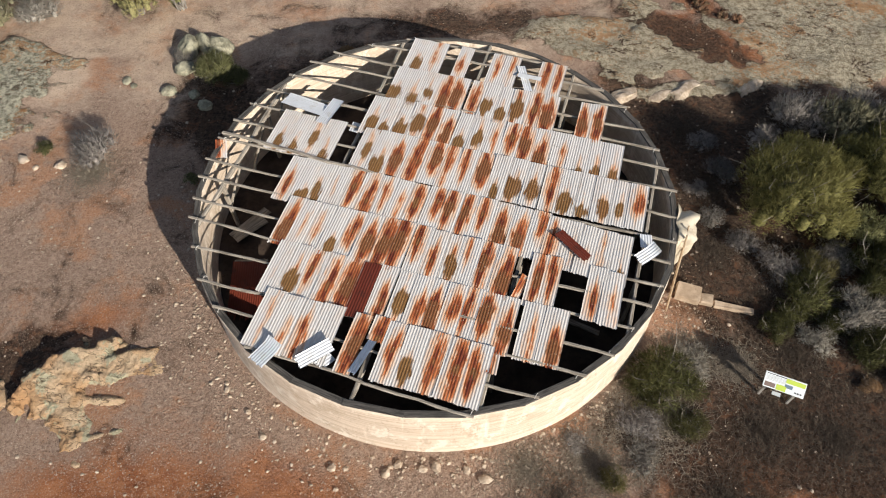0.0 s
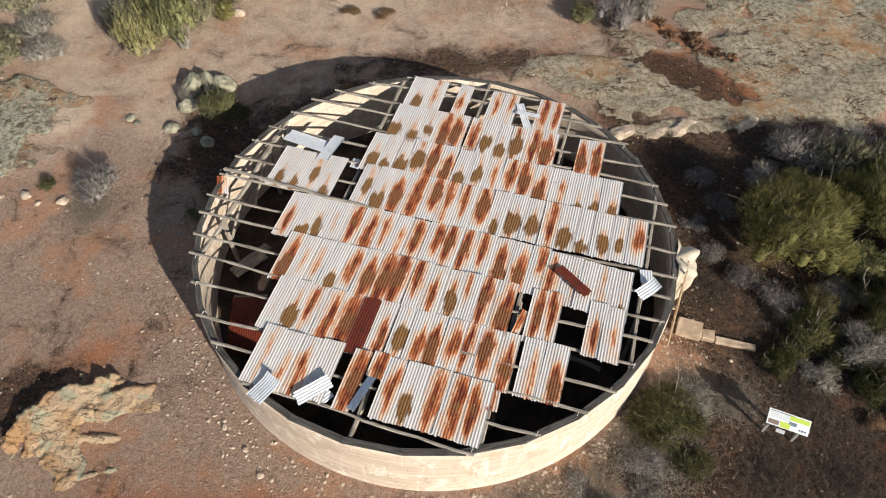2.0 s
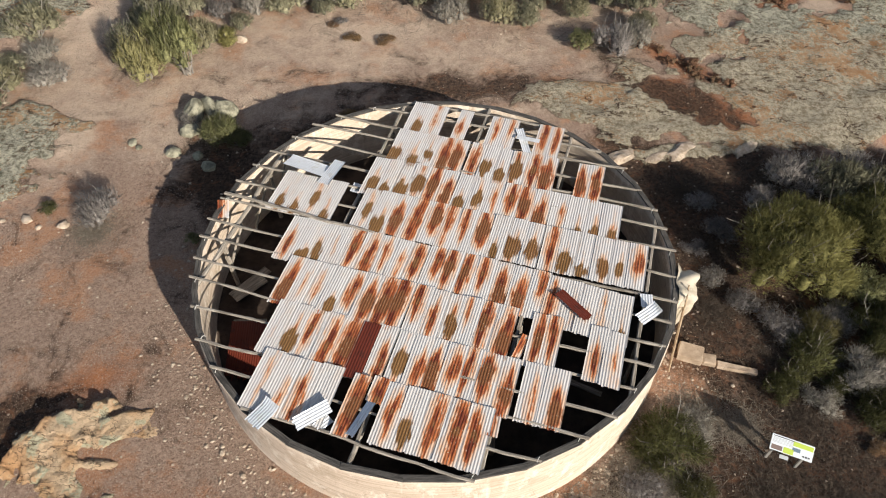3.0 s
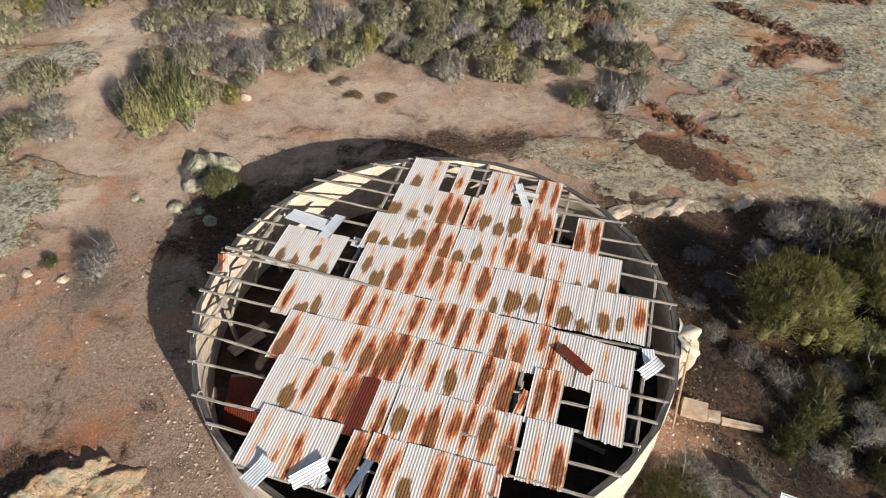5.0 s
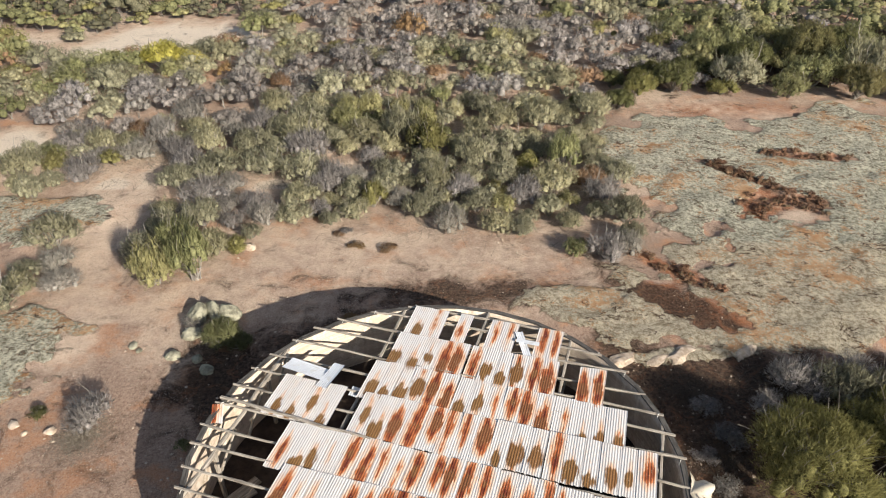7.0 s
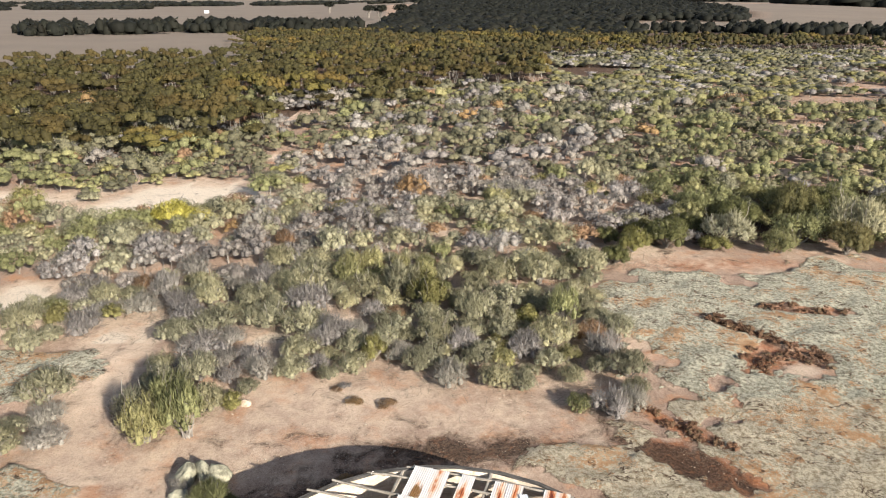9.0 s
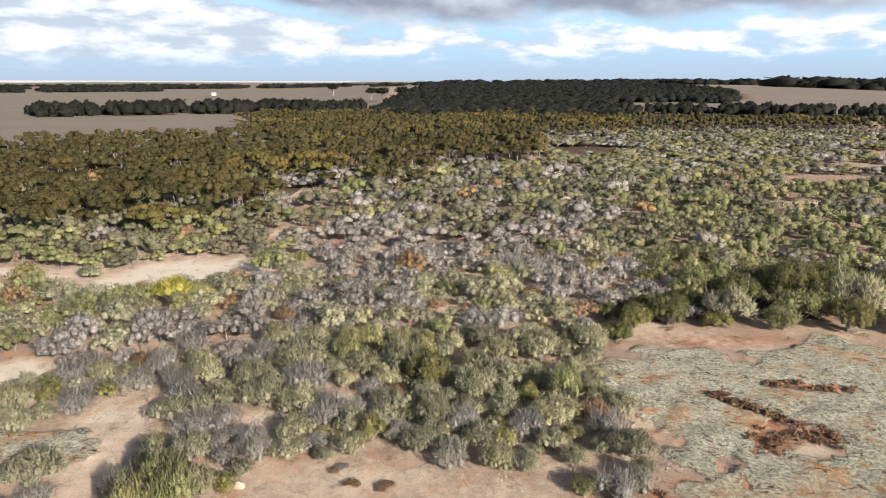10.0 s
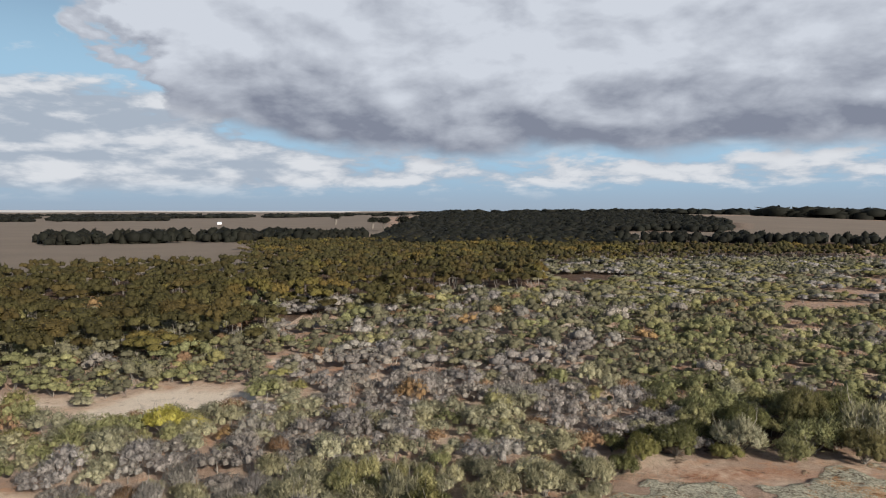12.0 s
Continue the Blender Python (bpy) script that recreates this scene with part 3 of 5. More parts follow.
def build_ground():
    xs = lattice(-26.0, 28.0, 0.27, 4950.0, 1.12)
    ys = lattice(2.0, 50.0, 0.27, 4950.0, 1.12)
    verts, lay, plain = [], [], []
    for y in ys:
        for x in xs:
            near = abs(x) < 140 and -30 < y < 180
            rock = hollow = red = humus_shade = sand = 0.0
            lichen = 1.0
            z = lie(x, y)
            if near:
                rock = inside(x, y, OUTCROPS, 0.9 if y > 12 else 0.5, 0.45 if y > 12 else 0.8, 1.5)
                if y < 12:
                    lichen = 0.22
                elif y < 28 and x > 0:
                    lichen = 0.78
                hollow = inside(x, y, HOLLOWS, 0.6, 1.1, 1.5)
                red, humus_shade, sand = inside(x, y, RED_EARTH, 2.4), inside(x, y, HUMUS_SHADE, 2.0), (0.75 if y < 34 else 1.0) * inside(x, y, SANDY, 2.2)
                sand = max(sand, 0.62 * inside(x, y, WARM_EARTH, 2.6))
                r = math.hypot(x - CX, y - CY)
                humus_shade = max(humus_shade, 0.16 * inside(x, y, DULL, 3.0, 0.5, 1.6))
                if 22 < y < 34 and -20 < x < 9:
                    sand = max(sand, 0.5 + 0.35 * wobble(x, y, 0.3, 18))
                if 29 < y < 75:
                    sand = max(sand, 0.5 + 0.35 * wobble(x, y, 0.18, 17))
                calm = min(1.0, max(0.0, (r - RADIUS) / 2.0))
                z = 0.05 * wobble(x, y, 0.6, 9) * calm
                rock *= 1 - hollow
                z += rock * ((0.16 if y >= 12 else 0.22) + 0.14 * wobble(x, y, 0.8, 4) + 0.05 * wobble(x, y, 3.0, 5)) * calm
            verts.append((x, y, z))
            far = math.hypot(x, y)
            a = math.degrees(math.atan2(x, y)) if y > 0 else 90.0
            jag = 1 + 0.05 * wobble(a, 0.0, 0.12, 3)
            stubble = 0.0
            if y > 0 and 92 + max(0.0, a + 22) * 2.6 < far < (215 if a < -15 else 440) and a < 30:
                humus_shade = max(humus_shade, 0.75)
            if y > 0:
                if a < -15.0 and 215 < far < 3000 or a < -4.5 and 460 * jag < far < 3000:
                    stubble = 1.0
                if a > 13.5 + far * 0.002 and 430 * jag < far < 1250:
                    stubble = 1.0
                if far > 1350:
                    stubble = 1.0
            # ground among the far woods coloured dark with them, as under cloud
            if y > 0 and 330 < far < 1150 and -5.5 + (far - 330) * 0.006 < a < (14 if far < 560 else 22.5 - max(0.0, far - 760) * 0.02):
                humus_shade, stubble = 1.0, 0.0
            salt = 1.0 if (y > 0 and a < -2 and 4550 < far) else 0.0
            pan = inside(x, y, PANS, 0.5, 1.1) if near else 0.0
            sand = max(sand, 0.7 * pan)
            lay.append((rock, max(red, hollow) * (1 - pan), max(humus_shade, (0.25 if y > 25 else 0.5) * hollow) * (1 - pan), 1.0))
            plain.append((stubble, salt, sand, lichen))
    w = len(xs)
    i = np.arange(len(ys) - 1)[:, None] * w + np.arange(w - 1)[None, :]
    faces = np.stack([i, i + 1, i + w + 1, i + w], -1).reshape(-1, 4)
    me = mesh_of("ground", verts, faces, GROUND, smooth=True)
    for key, values in (("layers", lay), ("plains", plain)):
        layer = me.attributes.new(key, "FLOAT_COLOR", "POINT")
        layer.data.foreach_set("color", np.asarray(values, np.float32).ravel())
    return tagged(new("ground", me), "red and grey stony earth with lichened granite outcrops", "ground", kind="structure")


build_ground()

# ---------------------------------------------------------------- water tank
tank = thing("water_tank", pose(CX, CY, 0), "round cream concrete water tank with broken rusted roof", "water tank")
GRID = pose(0, 0, 0, 0, 0, -16.5)                     # the roof's lines, from the tank's centre: x along the rafters, y along the sheets


def ring_wall():
    """The wall: outside with its board marks, top, inside and a footing."""
    seg, prof = 220, []
    rng = random.Random(3)
    for k in range(19):
        z = RIM_Z * k / 18
        prof.append((RADIUS + 0.012 * (k % 2) + rng.uniform(-0.006, 0.006) + (0.05 if k == 0 else 0.0), z))
    prof += [(RADIUS - 0.17, RIM_Z)] + [(RADIUS - 0.17 + rng.uniform(-0.005, 0.005), RIM_Z * (1 - k / 8)) for k in range(1, 9)]
    verts = []
    for j in range(seg):
        t = 2 * math.pi * j / seg
        for r, z in prof:
            q = r + 0.02 * noise.noise(Vector((math.cos(t) * 4, math.sin(t) * 4, z * 2)))
            verts.append((q * math.cos(t), q * math.sin(t), z))
    w = len(prof)
    faces = [(j * w + k, ((j + 1) % seg) * w + k, ((j + 1) % seg) * w + k + 1, j * w + k + 1) for j in range(seg) for k in range(w - 1)]
    return mesh_of("wall", verts, faces, CONCRETE, smooth=True)


part("wall", ring_wall(), tank, "cream rendered concrete wall")


def disc(name, r, z, mat, rough):
    verts, faces = [(0, 0, z)], []
    rings, seg = 26, 90
    for i in range(1, rings + 1):
        for j in range(seg):
            t, q = 2 * math.pi * j / seg, r * i / rings
            x, y = q * math.cos(t), q * math.sin(t)
            verts.append((x, y, z + rough * (wobble(x, y, 0.7, 12) + 0.3 * wobble(x, y, 3.0, 13))))
    tri = [(0, 1 + j, 1 + (j + 1) % seg) for j in range(seg)]
    for i in range(rings - 1):
        a, b = 1 + i * seg, 1 + (i + 1) * seg
        for j in range(seg):
            k = (j + 1) % seg
            tri += [(a + j, b + j, b + k), (a + j, b + k, a + k)]
    return mesh_of(name, verts, tri, mat, smooth=True)


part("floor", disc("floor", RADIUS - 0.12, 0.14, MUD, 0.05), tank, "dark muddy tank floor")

# dark boards laid flat along the rim
BOARDS = 30
for j in range(BOARDS):
    rng = random.Random(40 + j)
    t = 2 * math.pi * (j + 0.5) / BOARDS
    length = 2 * (RADIUS - 0.05) * math.tan(math.pi / BOARDS) + 0.06
    r = RADIUS - 0.10
    me = box_mesh("rim_board", (length, 0.17, 0.05), RIM, 0.01, 0.006, j)
    part("rim_board", me, tank, m=pose(r * math.cos(t), r * math.sin(t), RIM_Z + 0.03 + 0.004 * (j % 2), rng.uniform(-3, 3), 0, math.degrees(t) + 90 + rng.uniform(-1, 1)))

# rafters along the grid's x, beams below them along y, posts below those
RAFTERS = [-6.45, -5.6, -4.8, -3.95, -3.1, -2.35, -1.6, -0.8, 0.08, 0.95, 1.8, 2.65, 3.45, 4.2, 4.95, 5.75, 6.5]
for i, v in enumerate(RAFTERS):
    rng = random.Random(70 + i)
    half = math.sqrt(max(0.1, (RADIUS - 0.02) ** 2 - v * v))
    at = GRID @ pose(-half - rng.uniform(0.05, 0.16), v, RIM_Z + 0.085, 0, 0, rng.uniform(-0.6, 0.6))
    part("rafter", pole_mesh("rafter", 2 * half + rng.uniform(0.05, 0.16), 0.072, 0.068, TIMBER, 200 + i, 0.065), tank, m=at)
    if 3 < i < 14 and i % 2:
        continue
    for side in (-1, 1):                                # a loop of wire round each end
        loop = [((side * (half - 0.12) + 0.02 * math.cos(a), v + 0.075 * math.cos(a), RIM_Z + 0.03 + 0.10 * math.sin(a)), 0.011) for a in np.linspace(0, 2 * math.pi, 11)]
        part("tie_wire", mesh_of("tie_wire", *tubes([loop], 4), WIRE), tank, m=GRID)
part("rafter", pole_mesh("rafter", 5.2, 0.10, 0.09, TIMBER, 260, 0.05), tank, m=GRID @ pose(-7.15, 0.24, RIM_Z + 0.15, 0, 0, -2.4))
BEAMS = [-6.25, -3.05, -0.07, 3.02, 6.22]
for i, u in enumerate(BEAMS):
    half = math.sqrt((RADIUS - 0.1) ** 2 - u * u)
    part("beam", pole_mesh("beam", 2 * half, 0.11, 0.13, TIMBER, 300 + i, 0.03), tank, m=GRID @ pose(u, -half, RIM_Z - 0.03, 0, 0, 90))
    for v in (-4.8, -1.6, 1.6, 4.8):
        if math.hypot(u, v) < RADIUS - 0.5:
            part("post", pole_mesh("post", RIM_Z - 0.20, 0.12, 0.12, TIMBER, 320 + i, 0.02), tank, m=GRID @ pose(u, v, 0.1, 0, -90, 0))
for a, b in ((-6.25, 0.08), (-6.25, -1.6), (-6.25, 1.8), (3.02, 3.45)):
    part("brace", pole_mesh("brace", 1.5, 0.07, 0.07, TIMBER, int(9 + b * 7) + 400, 0.02), tank, m=GRID @ pose(a - 0.05, b, 1.05, 0, -50, 80))

# corrugated sheets
PITCH = 0.076


def corrugated(name, width, length, mat, bend=None, seed=0, ragged=0.0, cuts=4):
    """A corrugated sheet, centred, ribs along y; bend lifts it as a function of (x, y)."""
    rng = random.Random(seed)
    k = max(8, int(round(width / PITCH * 6)))
    verts = []
    ends = [rng.uniform(-ragged, ragged) for _ in range(k // 3 + 2)]
    for i in range(k + 1):
        x = -width / 2 + width * i / k
        z = 0.0068 * math.cos(2 * math.pi * (x + width / 2) / PITCH)
        for j in range(cuts + 1):
            y = -length / 2 + length * j / cuts
            if j == 0:
                y += ends[i // 3]
            p = Vector((x, y, z))
            verts.append(tuple(bend(p) if bend else p))
    w = cuts + 1
    faces = [(i * w + j, (i + 1) * w + j, (i + 1) * w + j + 1, i * w + j + 1) for i in range(k) for j in range(cuts)]
    return mesh_of(name, verts, faces, mat, smooth=True)


def warped(s):
    return lambda p: Vector((p.x, p.y, p.z + 0.012 * math.sin(p.y * 2 + s) + 0.006 * math.sin(p.x * 9 + s)))


SHEET_Z = RIM_Z + 0.155
MESHES = {}
ROW_Y = [18.22, 16.62, 15.04, 13.55, 11.77, 10.26, 8.68, 7.10]      # middles, from the far end
SPANS = [[(-6.66, -5.42), (-4.98, -4.50), (-3.76, -2.84), (-2.09, -1.25)],
         [(-6.73, -4.2), (-4.1, -1.15), (-0.43, 0.40)],
         [(-7.03, -4.15), (-4.1, -1.0), (-0.95, 1.15)],
         [(-9.62, -7.49), (-6.80, -4.15), (-4.1, -1.0), (-0.95, 2.10)],
         [(-8.55, -4.15), (-4.1, -1.02), (-0.98, 1.87)],
         [(-7.95, -4.12), (-4.05, -1.12), (-0.66, 0.15), (0.92, 1.81)],
         [(-7.60, -4.08), (-4.0, -0.73), (-0.54, 0.59)],
         [(-7.25, -5.05), (-4.74, -4.28), (-3.78, -1.05)]]
WEAR = [["of", "f", "ff", "ss"], ["ooodd", "soomsd", "dd"], ["ooomdd", "oofsdd", "fomm"], ["oooo", "oodsd", "ssdomm", "soomos"],
        ["soo.ssffs", "sddsdd", "ss..fo"], ["d.fosddd", "ssmfdd", "ds", "sf"], [".ossdRs", "osdssdd", "fd"], ["ffs.", "d", "sosss"]]
U0, V0 = -4.01, 12.64
for row, (v, spans, wear) in enumerate(zip(ROW_Y, SPANS, WEAR)):
    for (a, b), codes in zip(spans, wear):
        count = len(codes)
        cover = (b - a) / count
        for c, code in enumerate(codes):
            rng = random.Random(1000 + row * 100 + int((a + 12) * 7) + c)
            wide = round((cover + 0.05) / PITCH) * PITCH if count > 1 else cover
            key = (round(wide, 3), code, rng.randrange(3))
            if key not in MESHES:
                MESHES[key] = corrugated("roof_sheet", wide, 1.74, RUST if code == "R" else RUSTED[code], warped(key[2]), key[2], 0.02, 3)
            low = -0.09 * max(0.0, a + (c + 0.5) * cover + 1.0) if row == 4 and a > -1.2 else 0.0     # the slipped stretch below the ridge
            at = GRID @ pose(a + (c + 0.5) * cover - U0 + rng.uniform(-0.012, 0.012), v - V0 + low + rng.uniform(-0.03, 0.03), SHEET_Z + 0.010 * (c % 2) + (0.012 if row % 2 else 0.0),
                             0.75 + rng.uniform(-0.25, 0.25), rng.uniform(-0.5, 0.5), rng.uniform(-0.8, 0.8) + (-1.6 if low else 0.0))
            part("roof_sheet", MESHES[key], tank, "dark red rusted through sheet" if code == "R" else "", at)


def roll(start, radius, axis="y"):
    """A bend that curls the sheet up from start on."""
    def bend(p):
        s = (p.y if axis == "y" else p.x) - start
        if s <= 0:
            return p
        a = s / radius
        q = start + radius * math.sin(a)
        h = radius * (1 - math.cos(a))
        return Vector((p.x, q, p.z + h)) if axis == "y" else Vector((q, p.y, p.z + h))
    return bend


def loose(u, v, z, width, length, mat, turn=0.0, tilt=0.0, lean=0.0, bend=None, label="", seed=0):
    me = corrugated("torn_sheet", width, length, mat, bend, seed, 0.025, 8)
    part("torn_sheet", me, tank, label, GRID @ pose(u - U0, v - V0, SHEET_Z + z, tilt, lean, turn))


loose(-6.5, 6.2, 0.10, 0.50, 0.75, ZINC, -24, 4, -6, roll(0.1, 0.4), "bright torn sheet bent over the wall", 1)
loose(-5.32, 6.50, 0.09, 0.36, 0.95, ZINC, -42, 5, 16, roll(0.08, 0.5, "x"), "bright folded sheet", 2)
loose(-5.02, 6.45, -0.05, 0.26, 0.45, ZINC, -30, -14, 12, None, "", 14)
loose(-4.13, 6.75, 0.09, 0.30, 1.00, ZINC, -14, 3, -24, roll(0.02, 0.35, "x"), "bright curled sheet edge", 5)
loose(-4.02, 7.65, 0.02, 0.42, 0.75, SHEET, -1, 0.5, 0, None, "", 6)
loose(-1.0, 7.62, 0.0, 0.34, 0.75, SHEET, 3, -4, 0, None, "", 7)
loose(-8.95, 14.72, 0.10, 0.60, 1.75, ZINC, 82, 0, 10, roll(0.1, 0.6, "x"), "bright sheet folded back", 8)
loose(-8.15, 14.62, 0.16, 0.46, 1.05, ZINC, -14, 8, -10, roll(0.1, 0.6, "x"), "bright sheet folded back", 9)
loose(-2.50, 18.05, 0.03, 0.28, 1.25, ZINC, 25, 2, 10, roll(0.0, 0.3, "x"), "bright torn strip", 10)
loose(-2.35, 18.10, 0.10, 0.24, 0.80, ZINC, 92, 2, 8, None, "bright torn strip", 11)
loose(0.30, 11.62, 0.10, 0.34, 1.15, RUST, 56, 2, 10, roll(0.05, 0.3, "x"), "dark red rusted sheet lying on the roof", 12)
loose(2.35, 11.95, 0.06, 0.36, 0.7, ZINC, -40, 6, 10, roll(0.0, 0.3), "crumpled bright sheet on the rim", 13)
loose(2.25, 12.40, 0.02, 0.34, 0.45, ZINC, 10, 3, 0, None, "crumpled bright sheet on the rim", 15)
loose(-7.25, 14.45, -0.15, 0.30, 0.55, ZINC, 4, -14, 12, None, "", 16)
loose(-10.95, 12.35, -0.12, 0.34, 0.7, SHEET, 28, 10, 8, None, "rusted sheet hanging inside the wall", 17)
loose(-0.85, 9.75, -0.03, 0.22, 1.2, SHEET, -10, 3, 16, roll(0.0, 0.3, "x"), "", 18)

# rubbish on the tank's floor
for u, v, turn, size, mat, nm in ((-9.9, 11.2, 68, (1.5, 0.32, 0.03), TIMBER, "fallen_board"), (-9.75, 10.95, 62, (1.2, 0.22, 0.03), TIMBER, "fallen_board"),
                                  (-9.2, 9.8, 20, (1.0, 0.2, 0.03), TIMBER, "fallen_board"), (-2.5, 9.6, 40, (1.4, 0.2, 0.04), TIMBER, "fallen_board"), (1.0, 10.5, -8, (1.3, 0.15, 0.04), TIMBER, "fallen_board")):
    tagged(new(nm, box_mesh(nm, size, mat, 0.006, 0.01, int(turn))), "pale fallen timber board on the tank floor", "board", "boards on the tank floor").matrix_basis = pose(CX, CY, 0) @ GRID @ pose(u - U0, v - V0, 0.27, 4, 3, turn)
fallen = new("fallen_sheet", corrugated("fallen_sheet", 1.6, 1.7, RUST, None, 5, 0.1))
tagged(fallen, "rusted iron sheet fallen into the tank", "metal sheet").matrix_basis = pose(CX, CY, 0) @ GRID @ pose(-8.5 - U0, 8.75 - V0, 0.62, 22, -10, 10)

# ladder and bulging cladding on the tank's side, slabs at its foot
ladder = thing("ladder", pose(6.83, 10.72, 0), "rusty steel ladder leaning on the tank wall", "ladder")
RAIL, SIDE = Vector((0.15, 1.05, 2.45)), Vector((-0.13, -0.36, 0.02))
for f in (0.0, 1.0):
    part("rail", mesh_of("rail", *tubes([[(tuple(SIDE * f + Vector((0, 0, 0.02))), 0.025), (tuple(SIDE * f + RAIL), 0.025)]], 6), STEEL), ladder)
for k in range(9):
    q = RAIL * ((k + 0.6) / 9.0)
    part("rung", mesh_of("rung", *tubes([[(tuple(q - SIDE * 0.04), 0.018), (tuple(q + SIDE * 1.04), 0.018)]], 5), STEEL), ladder)


def bulge():
    """Cream cladding that has bellied out from the wall, folded and closed at the top."""
    verts, faces, a, b = [], [], 20, 14
    for j in range(b + 1):
        f = j / b
        for i in range(a + 1):
            t = math.pi * (i / a - 0.5)
            r = (0.16 + 0.30 * f ** 0.7) * (1 + 0.16 * math.sin(5 * t + 5 * f) + 0.08 * math.sin(11 * t - 9 * f))
            verts.append((r * math.cos(t), 1.45 * r * math.sin(t) + 0.16 * f, 2.3 * f + 0.06 * math.sin(4 * t)))
    w = a + 1
    faces = [(j * w + i, j * w + i + 1, (j + 1) * w + i + 1, (j + 1) * w + i) for j in range(b) for i in range(a)]
    top = len(verts)
    for i in range(a + 1):
        x, y, z = verts[b * w + i]
        verts.append((x * 0.45, y * 0.5 + 0.08, z + 0.06))
    faces += [(b * w + i, b * w + i + 1, top + i + 1, top + i) for i in range(a)]
    mid = len(verts)
    verts += [(-0.06, 0.1 + 0.02 * i, 2.33) for i in range(2)]
    faces += [(top + i, top + i + 1, mid + 1, mid) for i in range(a)]
    return mesh_of("loose_cladding", verts, faces, TARP, smooth=True)


clad = new("loose_cladding", bulge())
tagged(clad, "cream sheet cladding bulging from the tank wall", "cladding").matrix_basis = pose(6.74, 11.85, 0.0, 0, 0, -11) @ Matrix.Diagonal((1.25, 1.0, 1.0, 1))
for x, y, turn, size in ((7.45, 10.95, -20, (0.72, 0.52, 0.32)), (7.98, 10.74, -14, (0.36, 0.34, 0.22)), (8.75, 10.47, -16, (1.15, 0.22, 0.12))):
    tagged(new("footing_slab", box_mesh("footing_slab", size, SLAB, 0.02, 0.02, int(x * 10))), "weathered concrete block at the tank foot", "concrete block", "blocks at the tank foot").matrix_basis = pose(x, y, size[2] * 0.42, 2, -2, turn)

# ---------------------------------------------------------------- information sign
sign = thing("information_sign", pose(9.16, 7.62, 0, 0, 0, -22.5), "white and green information sign on two low posts", "sign")
board = part("panel", box_mesh("panel", (1.06, 0.42, 0.02), SIGN_WHITE, 0.004), sign, "white printed panel", pose(0, 0, 0.86, 28, 0, 0))
for nm, x, y, w, h, mat in (("green_field", 0.26, 0.115, 0.50, 0.12, SIGN_GREEN), ("green_field", -0.07, -0.12, 0.25, 0.15, SIGN_GREEN), ("picture", -0.36, -0.12, 0.27, 0.12, SIGN_PHOTO),
                            ("picture", 0.11, -0.03, 0.20, 0.10, SIGN_BLUE), ("print_mark", 0.30, -0.13, 0.05, 0.04, SIGN_INK), ("print_mark", 0.37, -0.13, 0.05, 0.05, SIGN_INK), ("print_mark", 0.44, -0.13, 0.05, 0.04, SIGN_INK)):
    part(nm, box_mesh(nm, (w, h, 0.006), mat, 0.001), board, m=pose(x, y, 0.0115, 0, 0, 0))
for k in range(6):
    part("text_bar", box_mesh("text_bar", (0.50 if k else 0.62, 0.014 if k else 0.022, 0.004), SIGN_TEXT if k else SIGN_INK, 0.001), board, m=pose(-0.24 if k else -0.18, 0.17 - 0.03 * k - (0.01 if k else 0), 0.0115))
for x in (-0.38, 0.38):
    part("post", box_mesh("post", (0.07, 0.07, 0.86), SIGN_POST, 0.006), sign, m=pose(x, -0.02, 0.41))
part("lower_panel", box_mesh("lower_panel", (0.22, 0.10, 0.02), SIGN_TEXT, 0.004), sign, "small grey panel", pose(-0.12, -0.24, 0.66, 28, 0, 0))

# ---------------------------------------------------------------- stones
for i, (x, y, sx, sy, sz, tag) in enumerate(((-10.25, 22.5, 0.8, 1.3, 0.95, "split"), (-9.65, 22.75, 0.6, 1.2, 0.9, "split"), (-9.05, 22.6, 0.9, 1.1, 0.85, "split"), (-10.2, 21.4, 0.7, 0.8, 0.5, ""),
                                           (-10.55, 20.1, 0.62, 0.55, 0.36, ""), (-9.55, 19.9, 0.42, 0.45, 0.34, ""), (-9.0, 19.3, 0.5, 0.6, 0.34, ""), (-12.35, 20.75, 0.5, 0.35, 0.13, ""), (-12.0, 20.45, 0.3, 0.25, 0.10, ""))):
    ob = new("boulder", rock_mesh("boulder", (sx, sy, sz), BOULDER, i + 1))
    tagged(ob, "split grey lichened granite boulder" if tag else "rounded grey green granite boulder on bare soil", "boulder", "boulders by the track").matrix_basis = pose(x, y, sz * 0.13, 0, 0, i * 40)
